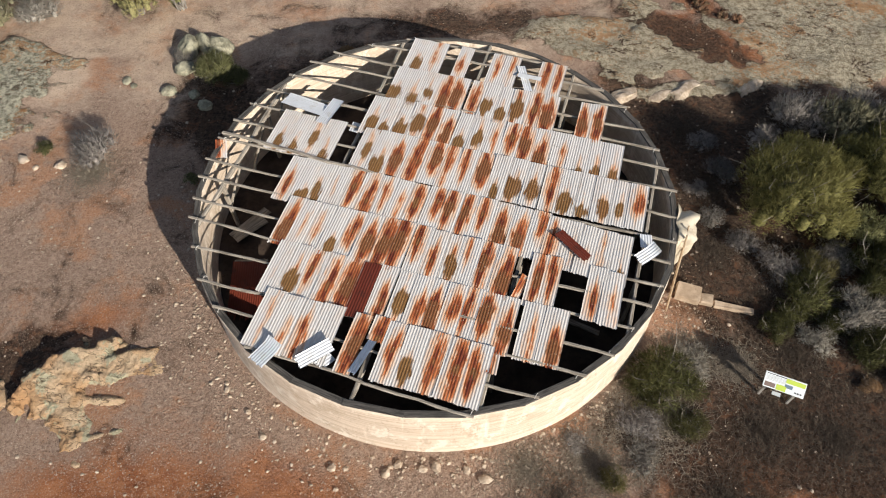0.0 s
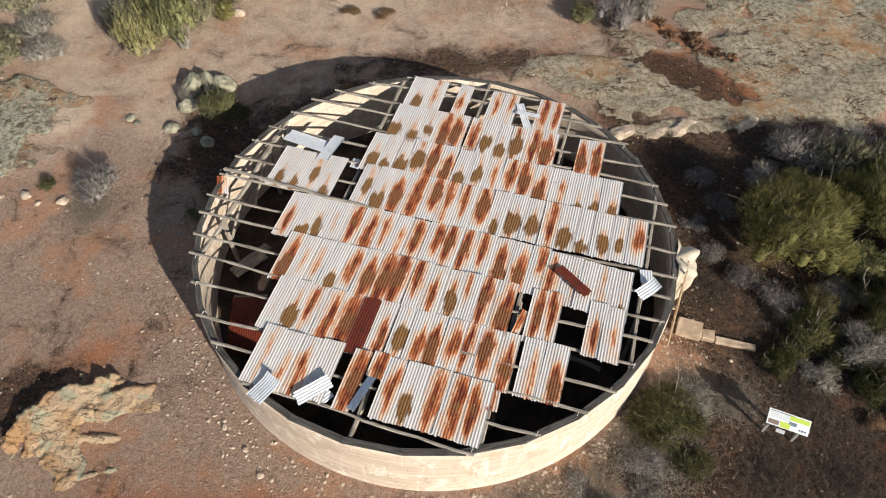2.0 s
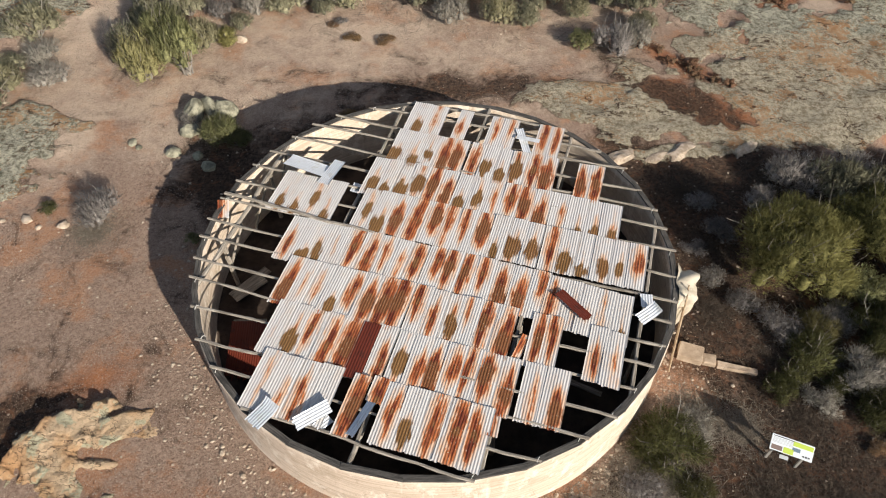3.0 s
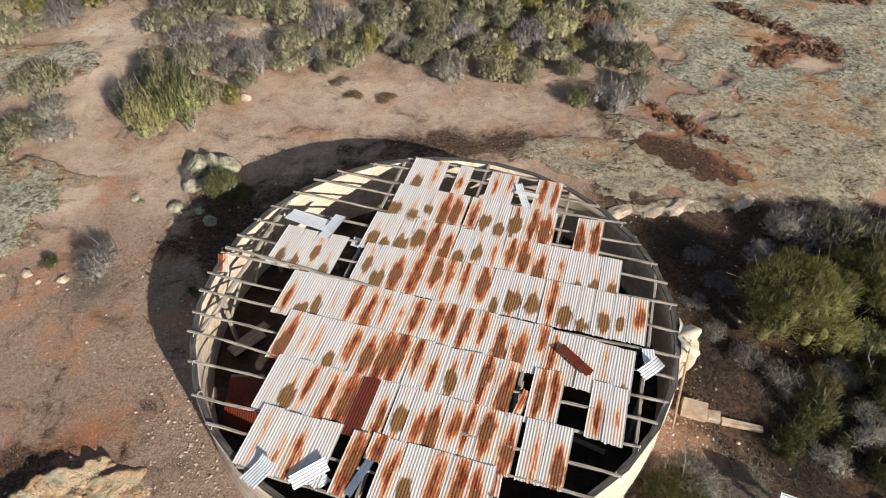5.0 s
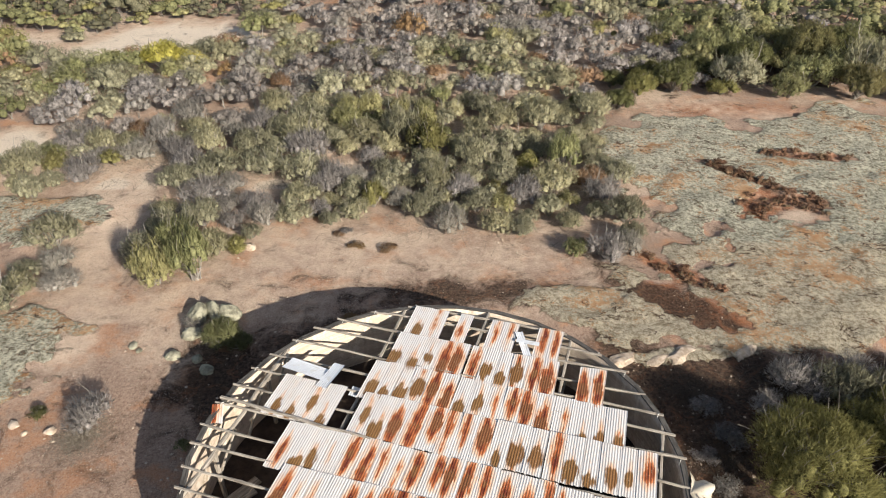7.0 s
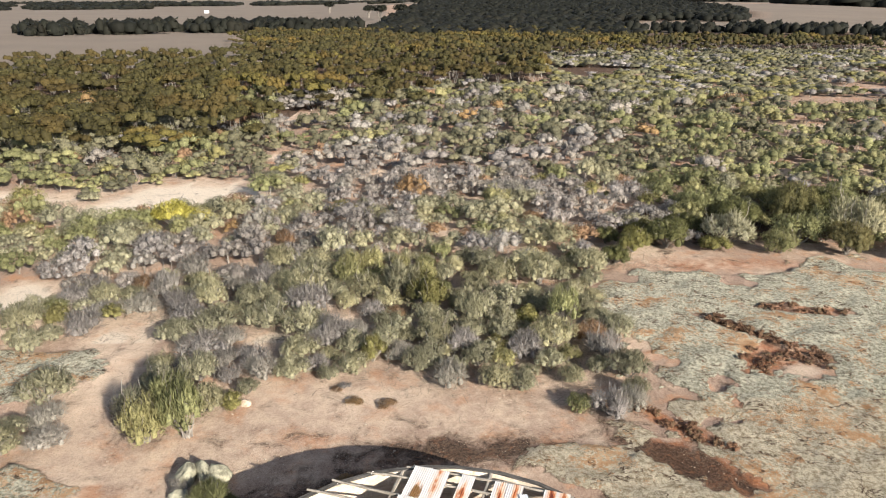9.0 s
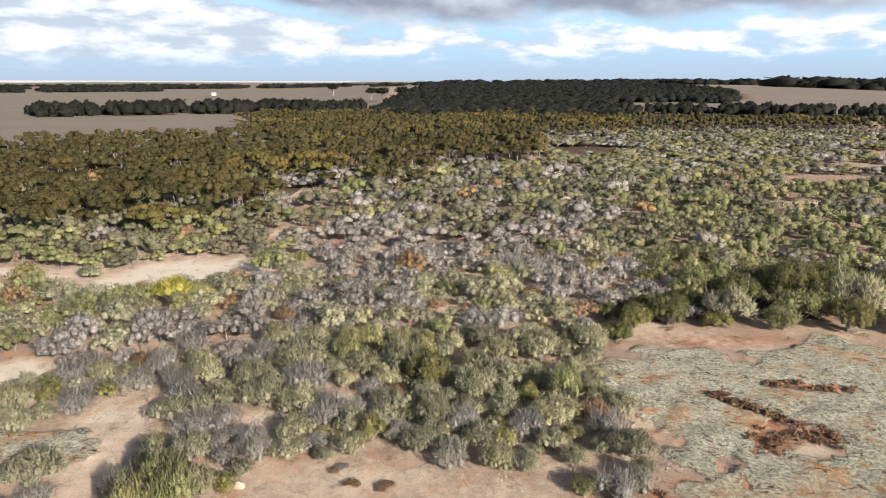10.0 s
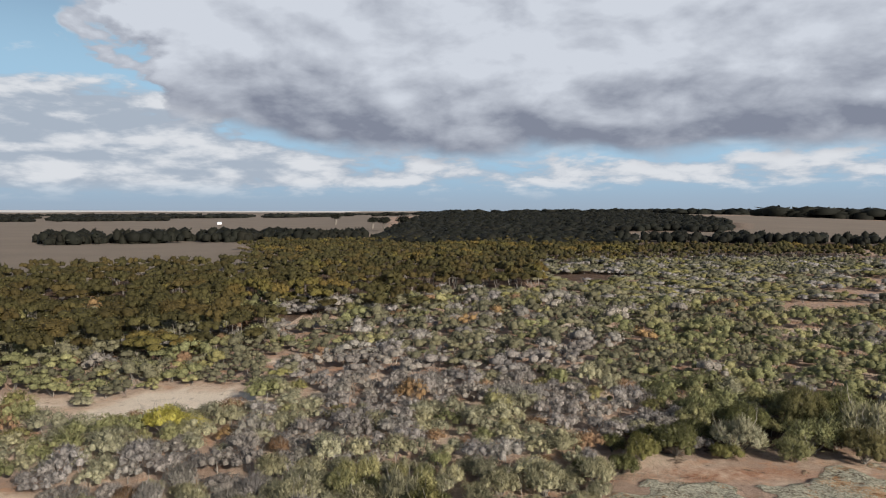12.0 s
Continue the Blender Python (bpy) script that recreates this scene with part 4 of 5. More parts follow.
for i, (x, y, s) in enumerate(((1.05, 5.35, 0.26), (-1.53, 5.52, 0.22), (-0.2, 5.68, 0.24), (-0.55, 5.62, 0.2), (-2.95, 5.66, 0.2), (-6.1, 7.85, 0.16), (-4.9, 6.5, 0.18), (-1.2, 5.75, 0.2), (0.6, 5.6, 0.18), (-5.4, 7.2, 0.15),
                               (6.8, 19.8, 0.75), (7.6, 19.95, 0.4), (8.3, 19.85, 0.6), (9.3, 20.15, 0.8), (10.9, 20.1, 0.45), (11.8, 20.35, 0.7), (-13.5, 16.3, 0.34), (-14.35, 16.2, 0.2), (-14.9, 16.55, 0.35), (-15.75, 16.5, 0.22), (-16.4, 16.75, 0.3),
                               (-3.9, 35.6, 0.7), (-4.8, 34.8, 0.5), (2.4, 36.2, 0.5), (3.4, 36.6, 0.6), (-9.4, 27.9, 0.5))):
    ledge = 10 <= i < 16
    ob = new("stone", rock_mesh("stone", (s * 2.0, s * 0.9, s * 0.36) if ledge else (s * 1.3, s, s * 0.7), PALE_STONE, 30 + i, 2, 0.35))
    tagged(ob, "pale angular granite stone on the soil", "stone", "loose stones").matrix_basis = pose(x, y, s * 0.06 if ledge else s * 0.1, 0, 0, i * 3 if ledge else i * 57)


def granite_material():
    m, n = material("cream and orange granite")
    p = n.coords("Object")
    broad, mid, fine = n.noise(p, 0.9, 6.0, 0.6), n.noise(p, 2.6, 8.0, 0.7, warp=0.5), n.noise(p, 14.0, 8.0, 0.75)
    c = n.mix(n.step(broad, 0.38, 0.62), (0.60, 0.36, 0.19), (0.72, 0.54, 0.36))
    c = n.mix(n.math("MULTIPLY", n.step(n.noise(p, 1.7, 7.0, 0.62, warp=0.3), 0.54, 0.60), 0.75), c, n.mix(fine, (0.34, 0.36, 0.24), (0.66, 0.66, 0.49)))
    c = n.mix(n.math("MULTIPLY", n.step(fine, 0.50, 0.34), 0.55), c, (0.26, 0.15, 0.085))
    crack = n.math("ABSOLUTE", n.math("SUBTRACT", n.noise(n.stretch(p, 0.9, 2.0, 1.0), 1.2, 6.0, 0.6, warp=0.5), 0.5))
    c = n.mix(n.math("MULTIPLY", n.step(crack, 0.014, 0.004), 0.8), c, (0.09, 0.055, 0.035))
    surface(n, c, 0.95, n.bump(n.math("ADD", mid, n.math("MULTIPLY", fine, 0.35)), 0.30, 1.0), specular=0.1)
    return m


def outcrop(label, shapes, lean, high, seed):
    """A low granite outcrop: ragged plan, a broken ledge on the side it leans up to."""
    x0, x1 = min(q[0] - q[2] for q in shapes) - 0.5, max(q[0] + q[2] for q in shapes) + 0.5
    y0, y1 = min(q[1] - q[2] for q in shapes) - 0.5, max(q[1] + q[2] for q in shapes) + 0.5
    xs, ys = np.arange(x0, x1, 0.05), np.arange(y0, y1, 0.05)
    way = Vector((math.cos(radians(lean)), math.sin(radians(lean))))
    mid = Vector(((x0 + x1) / 2, (y0 + y1) / 2))
    verts, deep = [], []
    for y in ys:
        for x in xs:
            k = inside(x, y, shapes, 0.22, 1.5, 1.5)
            up = min(1.0, max(0.0, 0.45 + way.dot(Vector((x, y)) - mid) / 2.6))
            steps = wobble(x, y * 1.6, 0.9, seed)
            z = k * (0.04 + high * up * up + 0.07 * round(steps * 3) / 3 + 0.05 * wobble(x, y, 2.8, seed + 1) + 0.03 * wobble(x, y, 7.0, seed + 2))
            verts.append((x, y, z - 0.10 * (1 - k)))
            deep.append(k)
    w = len(xs)
    i = (np.arange(len(ys) - 1)[:, None] * w + np.arange(w - 1)[None, :]).ravel()
    deep = np.array(deep)
    i = i[np.maximum.reduce([deep[i], deep[i + 1], deep[i + w], deep[i + w + 1]]) > 0.01]
    me = mesh_of("granite_outcrop", verts, np.stack([i, i + 1, i + w + 1, i + w], -1), GRANITE, smooth=True)
    tagged(new("granite_outcrop", me), label, "rock", "granite outcrops")


GRANITE = granite_material()
outcrop("cream and orange granite outcrop with a broken ledge", [(-10.5, 8.3, 1.55, 0.72, 38), (-9.1, 8.55, 1.05, 0.5, 12), (-10.3, 6.95, 1.45, 0.5, -62), (-9.3, 6.55, 0.6, 0.14, 12), (-9.5, 7.55, 0.9, 0.13, -2)], 140, 0.42, 3)
outcrop("cream granite rock in the red soil", [(-12.9, 7.1, 0.9, 0.6, 60)], 140, 0.25, 8)


def rubble():
    """Loose stones thrown round the tank and over the bare soil, half sunk."""
    rng = np.random.default_rng(11)
    tpl = np.array([(1, 0, 0), (0.3, 0.95, 0), (-0.8, 0.6, 0), (-0.8, -0.6, 0), (0.3, -0.95, 0), (0.25, 0.1, 0.8), (-0.35, 0.2, 0.7), (0, -0.35, 0.75)])
    tri = np.array([(0, 1, 5), (1, 6, 5), (1, 2, 6), (2, 3, 6), (3, 7, 6), (3, 4, 7), (4, 0, 7), (0, 5, 7), (5, 6, 7)])
    vs, fs = [], []

    def drop(x, y, s):
        a = rng.uniform(0, 6.28)
        p = tpl * (1 + rng.uniform(-0.25, 0.25, tpl.shape)) * s * np.array([1.0, rng.uniform(0.55, 1.0), rng.uniform(0.4, 0.8)])
        c, sn = math.cos(a), math.sin(a)
        q = np.stack([x + p[:, 0] * c - p[:, 1] * sn, y + p[:, 0] * sn + p[:, 1] * c, p[:, 2] - 0.1 * s + 0.01], 1)
        fs.append(tri + 8 * len(vs))
        vs.append(q)
    for _ in range(700):
        t = rng.uniform(radians(165), radians(320))
        r = RADIUS + 0.15 + abs(rng.normal(0, 0.9))
        drop(CX + r * math.cos(t), CY + r * math.sin(t), 0.025 + 0.06 * rng.random() ** 3)
    for _ in range(5200):
        x, y = rng.uniform(-20, 16), rng.uniform(3, 30)
        if math.hypot(x - CX, y - CY) > RADIUS + 0.2:
            drop(x, y, 0.016 + 0.06 * rng.random() ** 4)
    for _ in range(500):
        t = rng.uniform(radians(-75), radians(20))
        r = RADIUS + 0.15 + abs(rng.normal(0, 0.8))
        drop(CX + r * math.cos(t), CY + r * math.sin(t), 0.02 + 0.05 * rng.random() ** 3)
    return mesh_of("rubble", np.concatenate(vs), np.concatenate(fs), PALE_STONE)


tagged(new("rubble", rubble()), "small pale stones strewn over the soil", "stones", kind="stuff")

# ---------------------------------------------------------------- plants
def leaf_blades(rng, count, lobes, length, width, upright, fill=0.5):
    """Loose triangles that stand off a cluster of lobes (centre, radii): the sprays of a bush.
    Returns their corners, the soft outward way of each spray, and a shade for each lobe."""
    lobes = np.asarray(lobes, float)
    size = lobes[:, 3] * lobes[:, 5]
    pick = rng.choice(len(lobes), count, p=size / size.sum())
    d = rng.normal(size=(count, 3))
    d[:, 2] = np.abs(d[:, 2]) * 1.15 - 0.45 * rng.random(count)
    d /= np.linalg.norm(d, axis=1)[:, None]
    r = fill + (1 - fill) * rng.random(count)[:, None] ** 0.6
    pos = lobes[pick, :3] + d * r * lobes[pick, 3:6]
    run = d * 1.0 + np.array([0, 0, upright]) + rng.normal(size=(count, 3)) * 0.55
    run /= np.linalg.norm(run, axis=1)[:, None]
    out = d / lobes[pick, 3:6] * lobes[:, 3].mean()
    dome = pos - np.array([0, 0, 0.35 * lobes[:, 2].mean()])
    out = 0.55 * out / np.linalg.norm(out, axis=1)[:, None] + 0.65 * dome / (np.linalg.norm(dome, axis=1)[:, None] + 1e-6) + rng.normal(size=(count, 3)) * 0.55
    out /= np.linalg.norm(out, axis=1)[:, None]
    side = np.cross(run, out + rng.normal(size=(count, 3)) * 0.5)
    side /= np.linalg.norm(side, axis=1)[:, None] + 1e-9
    face = np.cross(side, run)
    side *= np.sign((face * out).sum(1))[:, None]
    size = (0.6 + 0.8 * rng.random(count))[:, None]
    pos[:, 2] = np.maximum(pos[:, 2], 0.02)
    v = np.stack([pos - side * width * size / 2, pos + side * width * size / 2, pos + run * length * size], 1)
    return v.reshape(-1, 3), np.repeat(out, 3, 0), np.repeat(rng.random(len(lobes))[pick], 3)


def core_domes(rng, lobes, q0):
    """The closed mass inside each lobe, coloured dark for the shade in there: corners and triangles."""
    verts, tri = [], []
    for cx, cy, cz, rx, ry, rz in lobes:
        o = len(verts)
        for e in (-0.55, 0.45):
            for j in range(6):
                q, t = q0 * rng.uniform(0.84, 1.16), (j + 0.5 * (e > 0)) * 1.0472
                verts.append((cx + rx * q * math.cos(e) * math.cos(t), cy + ry * q * math.cos(e) * math.sin(t), max(0.0, cz + rz * q * math.sin(e))))
        verts.append((cx, cy, cz + rz * q0))
        for j in range(6):
            k = (j + 1) % 6
            tri += [(o + j, o + k, o + 6 + j), (o + k, o + 6 + k, o + 6 + j), (o + 6 + j, o + 6 + k, o + 12)]
    return np.array(verts), np.array(tri)


def soften(me, normals, shades):
    """Give the sprays the light of the round mass they stand on."""
    layer = me.attributes.new("lobe", "FLOAT", "POINT")
    layer.data.foreach_set("value", np.asarray(shades, np.float32))
    me.normals_split_custom_set_from_vertices(np.asarray(normals, np.float32))
    return me


def leafy_mesh(name, rng, lobes, count, length, width, upright, leaf, fill=0.5, core=0.6):
    v, out, shade = leaf_blades(rng, count, lobes, length, width, upright, fill)
    f, index = np.arange(len(v)).reshape(-1, 3), np.zeros(count, int)
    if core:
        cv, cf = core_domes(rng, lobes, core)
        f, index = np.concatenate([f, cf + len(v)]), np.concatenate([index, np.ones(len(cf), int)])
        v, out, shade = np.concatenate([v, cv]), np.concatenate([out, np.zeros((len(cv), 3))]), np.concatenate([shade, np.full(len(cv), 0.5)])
    return soften(mesh_of(name, v, f, leaf, INNER_SHADE[leaf.name], index=index, smooth=True), out, shade)


def bush_lobes(rng, spread, height, count, flat=0.75, low=0.2, size=1.0):
    """Lobes over a dome: small and tall ones make plumes, large flat ones cushions."""
    out = []
    for i in range(count):
        a, q = rng.uniform(0, 6.28), spread * math.sqrt((i + rng.random()) / count) * 0.72
        s = spread * rng.uniform(0.34, 0.52) * size
        rz = min(s * flat * 1.2, height * 0.45)
        top = height * rng.uniform(0.74, 1.05) * math.sqrt(max(0.15, 1.0 - 0.8 * (q / spread) ** 2))
        out.append((q * math.cos(a), q * math.sin(a), max(height * low, top - rz), s, s, rz))
    return out


def stem_paths(rng, lobes, base, thick, bare=0):
    paths = []
    for c in lobes:
        mid = (c[0] * 0.4 + rng.normal(0, 0.05), c[1] * 0.4 + rng.normal(0, 0.05), c[2] * 0.55)
        paths.append([((rng.normal(0, base), rng.normal(0, base), -0.05), thick), (mid, thick * 0.7), ((c[0], c[1], c[2] + c[5] * 0.4), thick * 0.3)])
    for _ in range(bare):
        c = lobes[rng.integers(len(lobes))]
        tip = np.array(c[:3]) + rng.normal(size=3) * np.array(c[3:6]) * 0.8
        tip[2] = max(0.1, tip[2] + c[5] * 0.5)
        paths.append([((c[0] * 0.3, c[1] * 0.3, c[2] * 0.4), thick * 0.45), ((tip * 0.6 + np.array(c[:3]) * 0.4), thick * 0.3), (tip, 0.004)])
    return [[(tuple(float(k) for k in p), r) for p, r in path] for path in paths]


PROTO = {}


def prototype(kind, seed, leaf, count, spread, height, lobes, length, width, upright, bare, label, low=0.2, size=1.0, flat=0.75, core=0.55):
    rng = np.random.default_rng(seed)
    shape = bush_lobes(rng, spread, height, lobes, flat, low, size)
    base = thing("shrub", pose(0, -60, 0), label, "shrub", "shrubs of the heath")
    part("crown", leafy_mesh("crown", rng, shape, count, length, width, upright, leaf, 0.5, core), base)
    sv, sf = tubes(stem_paths(rng, shape, 0.06, 0.03, bare), 3)
    part("trunk", mesh_of("trunk", sv, sf, TWIG), base, "grey woody branching trunk")
    PROTO.setdefault(kind, []).append(base)


for s in range(3):
    prototype("green", 10 + s, LEAF_GREEN, 3200, 1.0, 1.45, 18 + s, 0.13, 0.023, 0.9, 16, "upright green broom shrub with fine leaves", size=0.68, flat=1.35, core=0.42)
    prototype("olive", 20 + s, LEAF_OLIVE, 3200, 1.0, 1.25, 18 + s, 0.13, 0.023, 0.8, 24, "rounded olive green heath shrub with upright plumes", size=0.68, flat=1.2, core=0.42)
    prototype("grey", 30 + s, LEAF_GREY, 2800, 1.0, 1.15, 14 + s, 0.20, 0.016, 0.8, 50, "twiggy grey half dead shrub", size=0.75, flat=1.3, core=0.4)
    prototype("silver", 40 + s, LEAF_SILVER, 3600, 1.0, 1.0, 24 + s, 0.07, 0.024, 0.5, 15, "low silver grey shrub of rounded tufts", size=0.66, flat=1.0, core=0.6)
prototype("yellow", 50, LEAF_YELLOW, 4800, 1.0, 1.5, 16, 0.11, 0.030, 0.6, 30, "bright yellow green rounded shrub", size=0.75, flat=1.2)
prototype("bright", 51, LEAF_BRIGHT, 6000, 1.0, 1.25, 16, 0.07, 0.024, 0.5, 40, "bright yellow green rounded shrub on sand", low=0.4, size=0.7, flat=0.9)
prototype("rust", 60, LEAF_RUST, 3600, 1.0, 1.2, 12, 0.16, 0.022, 0.6, 60, "dying shrub with orange brown leaves", size=0.7, flat=1.3, core=0.35)
prototype("broad", 70, LEAF_DEEP, 11000, 2.2, 2.5, 46, 0.13, 0.036, 0.7, 60, "large spreading yellow olive shrub", 0.2, 0.56, 1.0)
prototype("broad", 71, LEAF_BROOM, 10000, 2.0, 2.2, 44, 0.13, 0.036, 0.7, 50, "large spreading green shrub", 0.2, 0.56, 1.0)
prototype("spreading", 72, LEAF_BROOM, 24000, 2.2, 2.3, 50, 0.15, 0.016, 0.9, 80, "large spreading yellow olive shrub", 0.2, 0.58, 1.1, 0.4)
prototype("fine", 90, LEAF_DEEP, 7000, 1.0, 1.3, 22, 0.20, 0.014, 1.2, 60, "upright dark green broom shrub with needle leaves", size=0.62, flat=1.6, core=0.3)
prototype("fine", 91, LEAF_DEEP, 6000, 1.0, 1.2, 24, 0.18, 0.014, 1.1, 70, "upright dark green broom shrub with needle leaves", size=0.58, flat=1.6, core=0.3)
prototype("sprig", 92, LEAF_GREEN, 7000, 1.0, 1.2, 18, 0.26, 0.013, 1.0, 60, "bright green broom shrub with long needle leaves", size=0.6, flat=1.1, core=0.3)

SEEN = []
FIRST = set()


def plant(kind, x, y, width, tall=1.0, pick=None, turn=None):
    """One shrub of that width, copied from its kind."""
    rng = random.Random(int(x * 131 + y * 977))
    pool = PROTO[kind]
    src = pool[pick if pick is not None else rng.randrange(len(pool))]
    full = 4.3 if kind in ("broad", "spreading") else 2.0
    s = width / full
    m = pose(x, y, 0, 0, 0, rng.uniform(0, 360) if turn is None else turn) @ Matrix.Diagonal((s, s, s * tall, 1))
    SEEN.append((x, y, width / 2))
    if src.name not in FIRST:
        FIRST.add(src.name)
        src.matrix_basis = m
    else:
        copy_thing(src, m) if src.scale[0] == 1 else place_copy(src, m)


def place_copy(src, m):
    ob = copy_thing(src, m)
    ob.matrix_basis = m


for kind, x, y, w, h in (("green", -12.9, 25.0, 2.4, 1.35), ("green", -11.2, 25.3, 2.5, 1.5), ("olive", -13.6, 26.4, 2.4, 1.3), ("green", -12.2, 26.6, 2.4, 1.45), ("olive", -13.0, 28.0, 2.6, 1.3), ("olive", -10.9, 27.4, 2.0, 1.2), ("yellow", -9.9, 27.6, 1.3, 0.9), ("grey", -14.4, 26.6, 1.8, 1.2), ("olive", -9.5, 28.9, 1.3, 1.0),
                         ("sprig", -8.75, 20.85, 1.9, 0.85), ("sprig", -8.1, 20.6, 1.2, 0.9), ("grey", -10.3, 21.9, 1.1, 0.8), ("grey", -12.2, 16.7, 1.8, 1.1), ("fine", -14.3, 17.0, 0.8, 0.7), ("grey", -17.0, 24.6, 2.0, 0.8), ("grey", -17.8, 26.2, 2.0, 0.9)):
    plant(kind, x, y, w, h)
plant("spreading", 11.5, 14.4, 4.5, 1.05, 0, 20)
plant("spreading", 14.8, 15.2, 4.4, 0.95, 0, 160)
plant("spreading", 17.0, 12.4, 4.6, 1.0, 0, 250)
for kind, x, y, w, h in (("olive", 14.2, 17.6, 2.6, 1.0), ("grey", 12.9, 18.2, 2.4, 0.9), ("fine", 13.4, 11.4, 2.4, 0.8), ("fine", 11.2, 10.9, 1.9, 0.7), ("grey", 12.3, 10.2, 1.9, 0.8), ("fine", 12.5, 9.0, 1.8, 0.7),
                         ("grey", 10.5, 11.9, 1.5, 0.7), ("fine", 9.8, 9.7, 1.2, 0.6), ("grey", 14.0, 9.7, 2.0, 0.8), ("green", 15.0, 11.0, 2.4, 0.9), ("grey", 10.9, 9.4, 1.3, 0.6), ("green", 13.5, 13.0, 2.0, 0.8), ("grey", 9.6, 12.8, 1.3, 0.6),
                         ("rust", 11.9, 7.9, 0.7, 0.6), ("olive", 16.2, 17.2, 3.0, 1.0), ("grey", 9.6, 15.9, 1.4, 0.5), ("grey", 13.0, 10.0, 1.6, 0.8)):
    plant(kind, x, y, w, h)
for kind, x, y, w, h in (("fine", 13.2, 8.2, 1.7, 0.7), ("grey", 14.9, 8.6, 2.0, 0.8), ("green", 15.6, 9.6, 2.2, 0.8), ("fine", 11.6, 11.9, 1.6, 0.7), ("grey", 12.4, 12.2, 1.5, 0.7), ("fine", 14.4, 12.2, 2.0, 0.9), ("grey", 8.9, 13.9, 1.1, 0.4), ("grey", 9.3, 17.4, 1.2, 0.4), ("grey", 11.6, 17.3, 1.6, 0.6), ("fine", 10.3, 10.3, 1.2, 0.6),
                         ("fine", 11.4, 9.9, 1.3, 0.6), ("grey", 17.4, 15.4, 2.6, 1.0), ("olive", 18.6, 17.0, 2.8, 1.0), ("grey", 15.3, 18.6, 2.2, 0.8), ("grey", 8.6, 15.2, 1.0, 0.4), ("rust", 13.3, 7.2, 0.8, 0.4)):
    plant(kind, x, y, w, h)
for kind, x, y, w, h in (("fine", 6.2, 8.1, 2.4, 0.42), ("grey", 7.0, 8.6, 1.6, 0.35), ("grey", 5.3, 6.9, 1.4, 0.3), ("fine", 4.35, 5.35, 0.9, 0.9), ("grey", 5.2, 5.9, 1.2, 0.35), ("grey", 3.5, 6.3, 0.8, 0.3), ("fine", 6.6, 6.9, 1.3, 0.35), ("fine", 5.6, 7.6, 1.2, 0.45),
                         ("rust", -3.9, 22.0, 1.0, 0.8), ("grey", -3.0, 21.8, 1.1, 0.7), ("green", -5.2, 20.4, 0.9, 0.8), ("green", -8.7, 15.5, 0.7, 0.7), ("rust", -4.3, 28.0, 1.0, 0.35), ("rust", -2.7, 27.7, 1.1, 0.35), ("rust", -5.2, 29.1, 0.7, 0.35), ("grey", -4.9, 29.4, 0.8, 0.4)):
    plant(kind, x, y, w, h)
for kind, x, y, w, h in (("olive", -1.4, 31.0, 2.0, 1.0), ("grey", 0.3, 29.8, 2.1, 1.0), ("olive", 2.6, 29.5, 2.0, 1.0), ("olive", 3.8, 29.2, 1.7, 0.9), ("green", 6.3, 27.4, 1.5, 0.8), ("grey", 7.6, 27.0, 2.2, 1.0), ("grey", 8.8, 27.6, 1.8, 1.0), ("olive", 9.2, 28.4, 1.6, 1.1), ("green", 7.0, 36.0, 2.2, 1.7),
                         ("olive", 1.7, 36.6, 2.6, 1.3), ("olive", -2.6, 40.3, 2.8, 1.5), ("grey", 1.0, 33.2, 2.1, 1.1), ("grey", 8.6, 32.6, 2.2, 1.2), ("green", 6.6, 31.9, 1.5, 0.9), ("grey", 4.4, 32.6, 2.2, 1.1), ("green", 3.1, 31.4, 1.7, 0.9), ("bright", -22.2, 54.2, 4.2, 1.0)):
    plant(kind, x, y, w, h)
for kind, x, y, w, h in (("bright", -20.2, 55.4, 2.4, 0.9), ("rust", -21.7, 50.5, 2.2, 0.8), ("rust", -12.2, 50.2, 1.9, 1.1), ("yellow", -22.8, 36.6, 2.0, 0.8), ("green", -23.4, 37.6, 1.8, 0.9), ("rust", -19.6, 41.4, 2.2, 0.8), ("rust", 1.7, 52.0, 1.2, 1.0), ("rust", -2.8, 37.4, 1.5, 0.7)):
    plant(kind, x, y, w, h)
gen = random.Random(31)
for x, y, w in ((9.8, 45.6, 2.4), (12.6, 46.4, 2.6), (14.6, 48.4, 3.4), (17.4, 49.4, 3.8), (20.2, 49.2, 3.0), (22.2, 50.6, 4.6), (24.9, 48.6, 3.2), (27.2, 50.4, 4.8), (30.2, 48.2, 3.6), (32.6, 50.2, 5.2),
                (16.0, 51.8, 3.2), (19.4, 53.0, 3.8), (24.4, 54.2, 4.4), (28.6, 54.4, 5.0), (34.4, 46.4, 3.6), (36.4, 52.0, 5.0), (21.8, 56.6, 3.6), (31.6, 55.4, 4.2), (13.0, 50.8, 2.4), (26.0, 57.4, 3.6)):
    kind = gen.choice(("broad", "broad", "broad", "olive", "green"))
    plant(kind, x + gen.uniform(-0.4, 0.4), y + gen.uniform(-0.4, 0.4), w, gen.uniform(0.75, 1.35))


def free(x, y, r):
    return all((x - a) ** 2 + (y - b) ** 2 > (0.68 * (r + c)) ** 2 for a, b, c in SEEN)


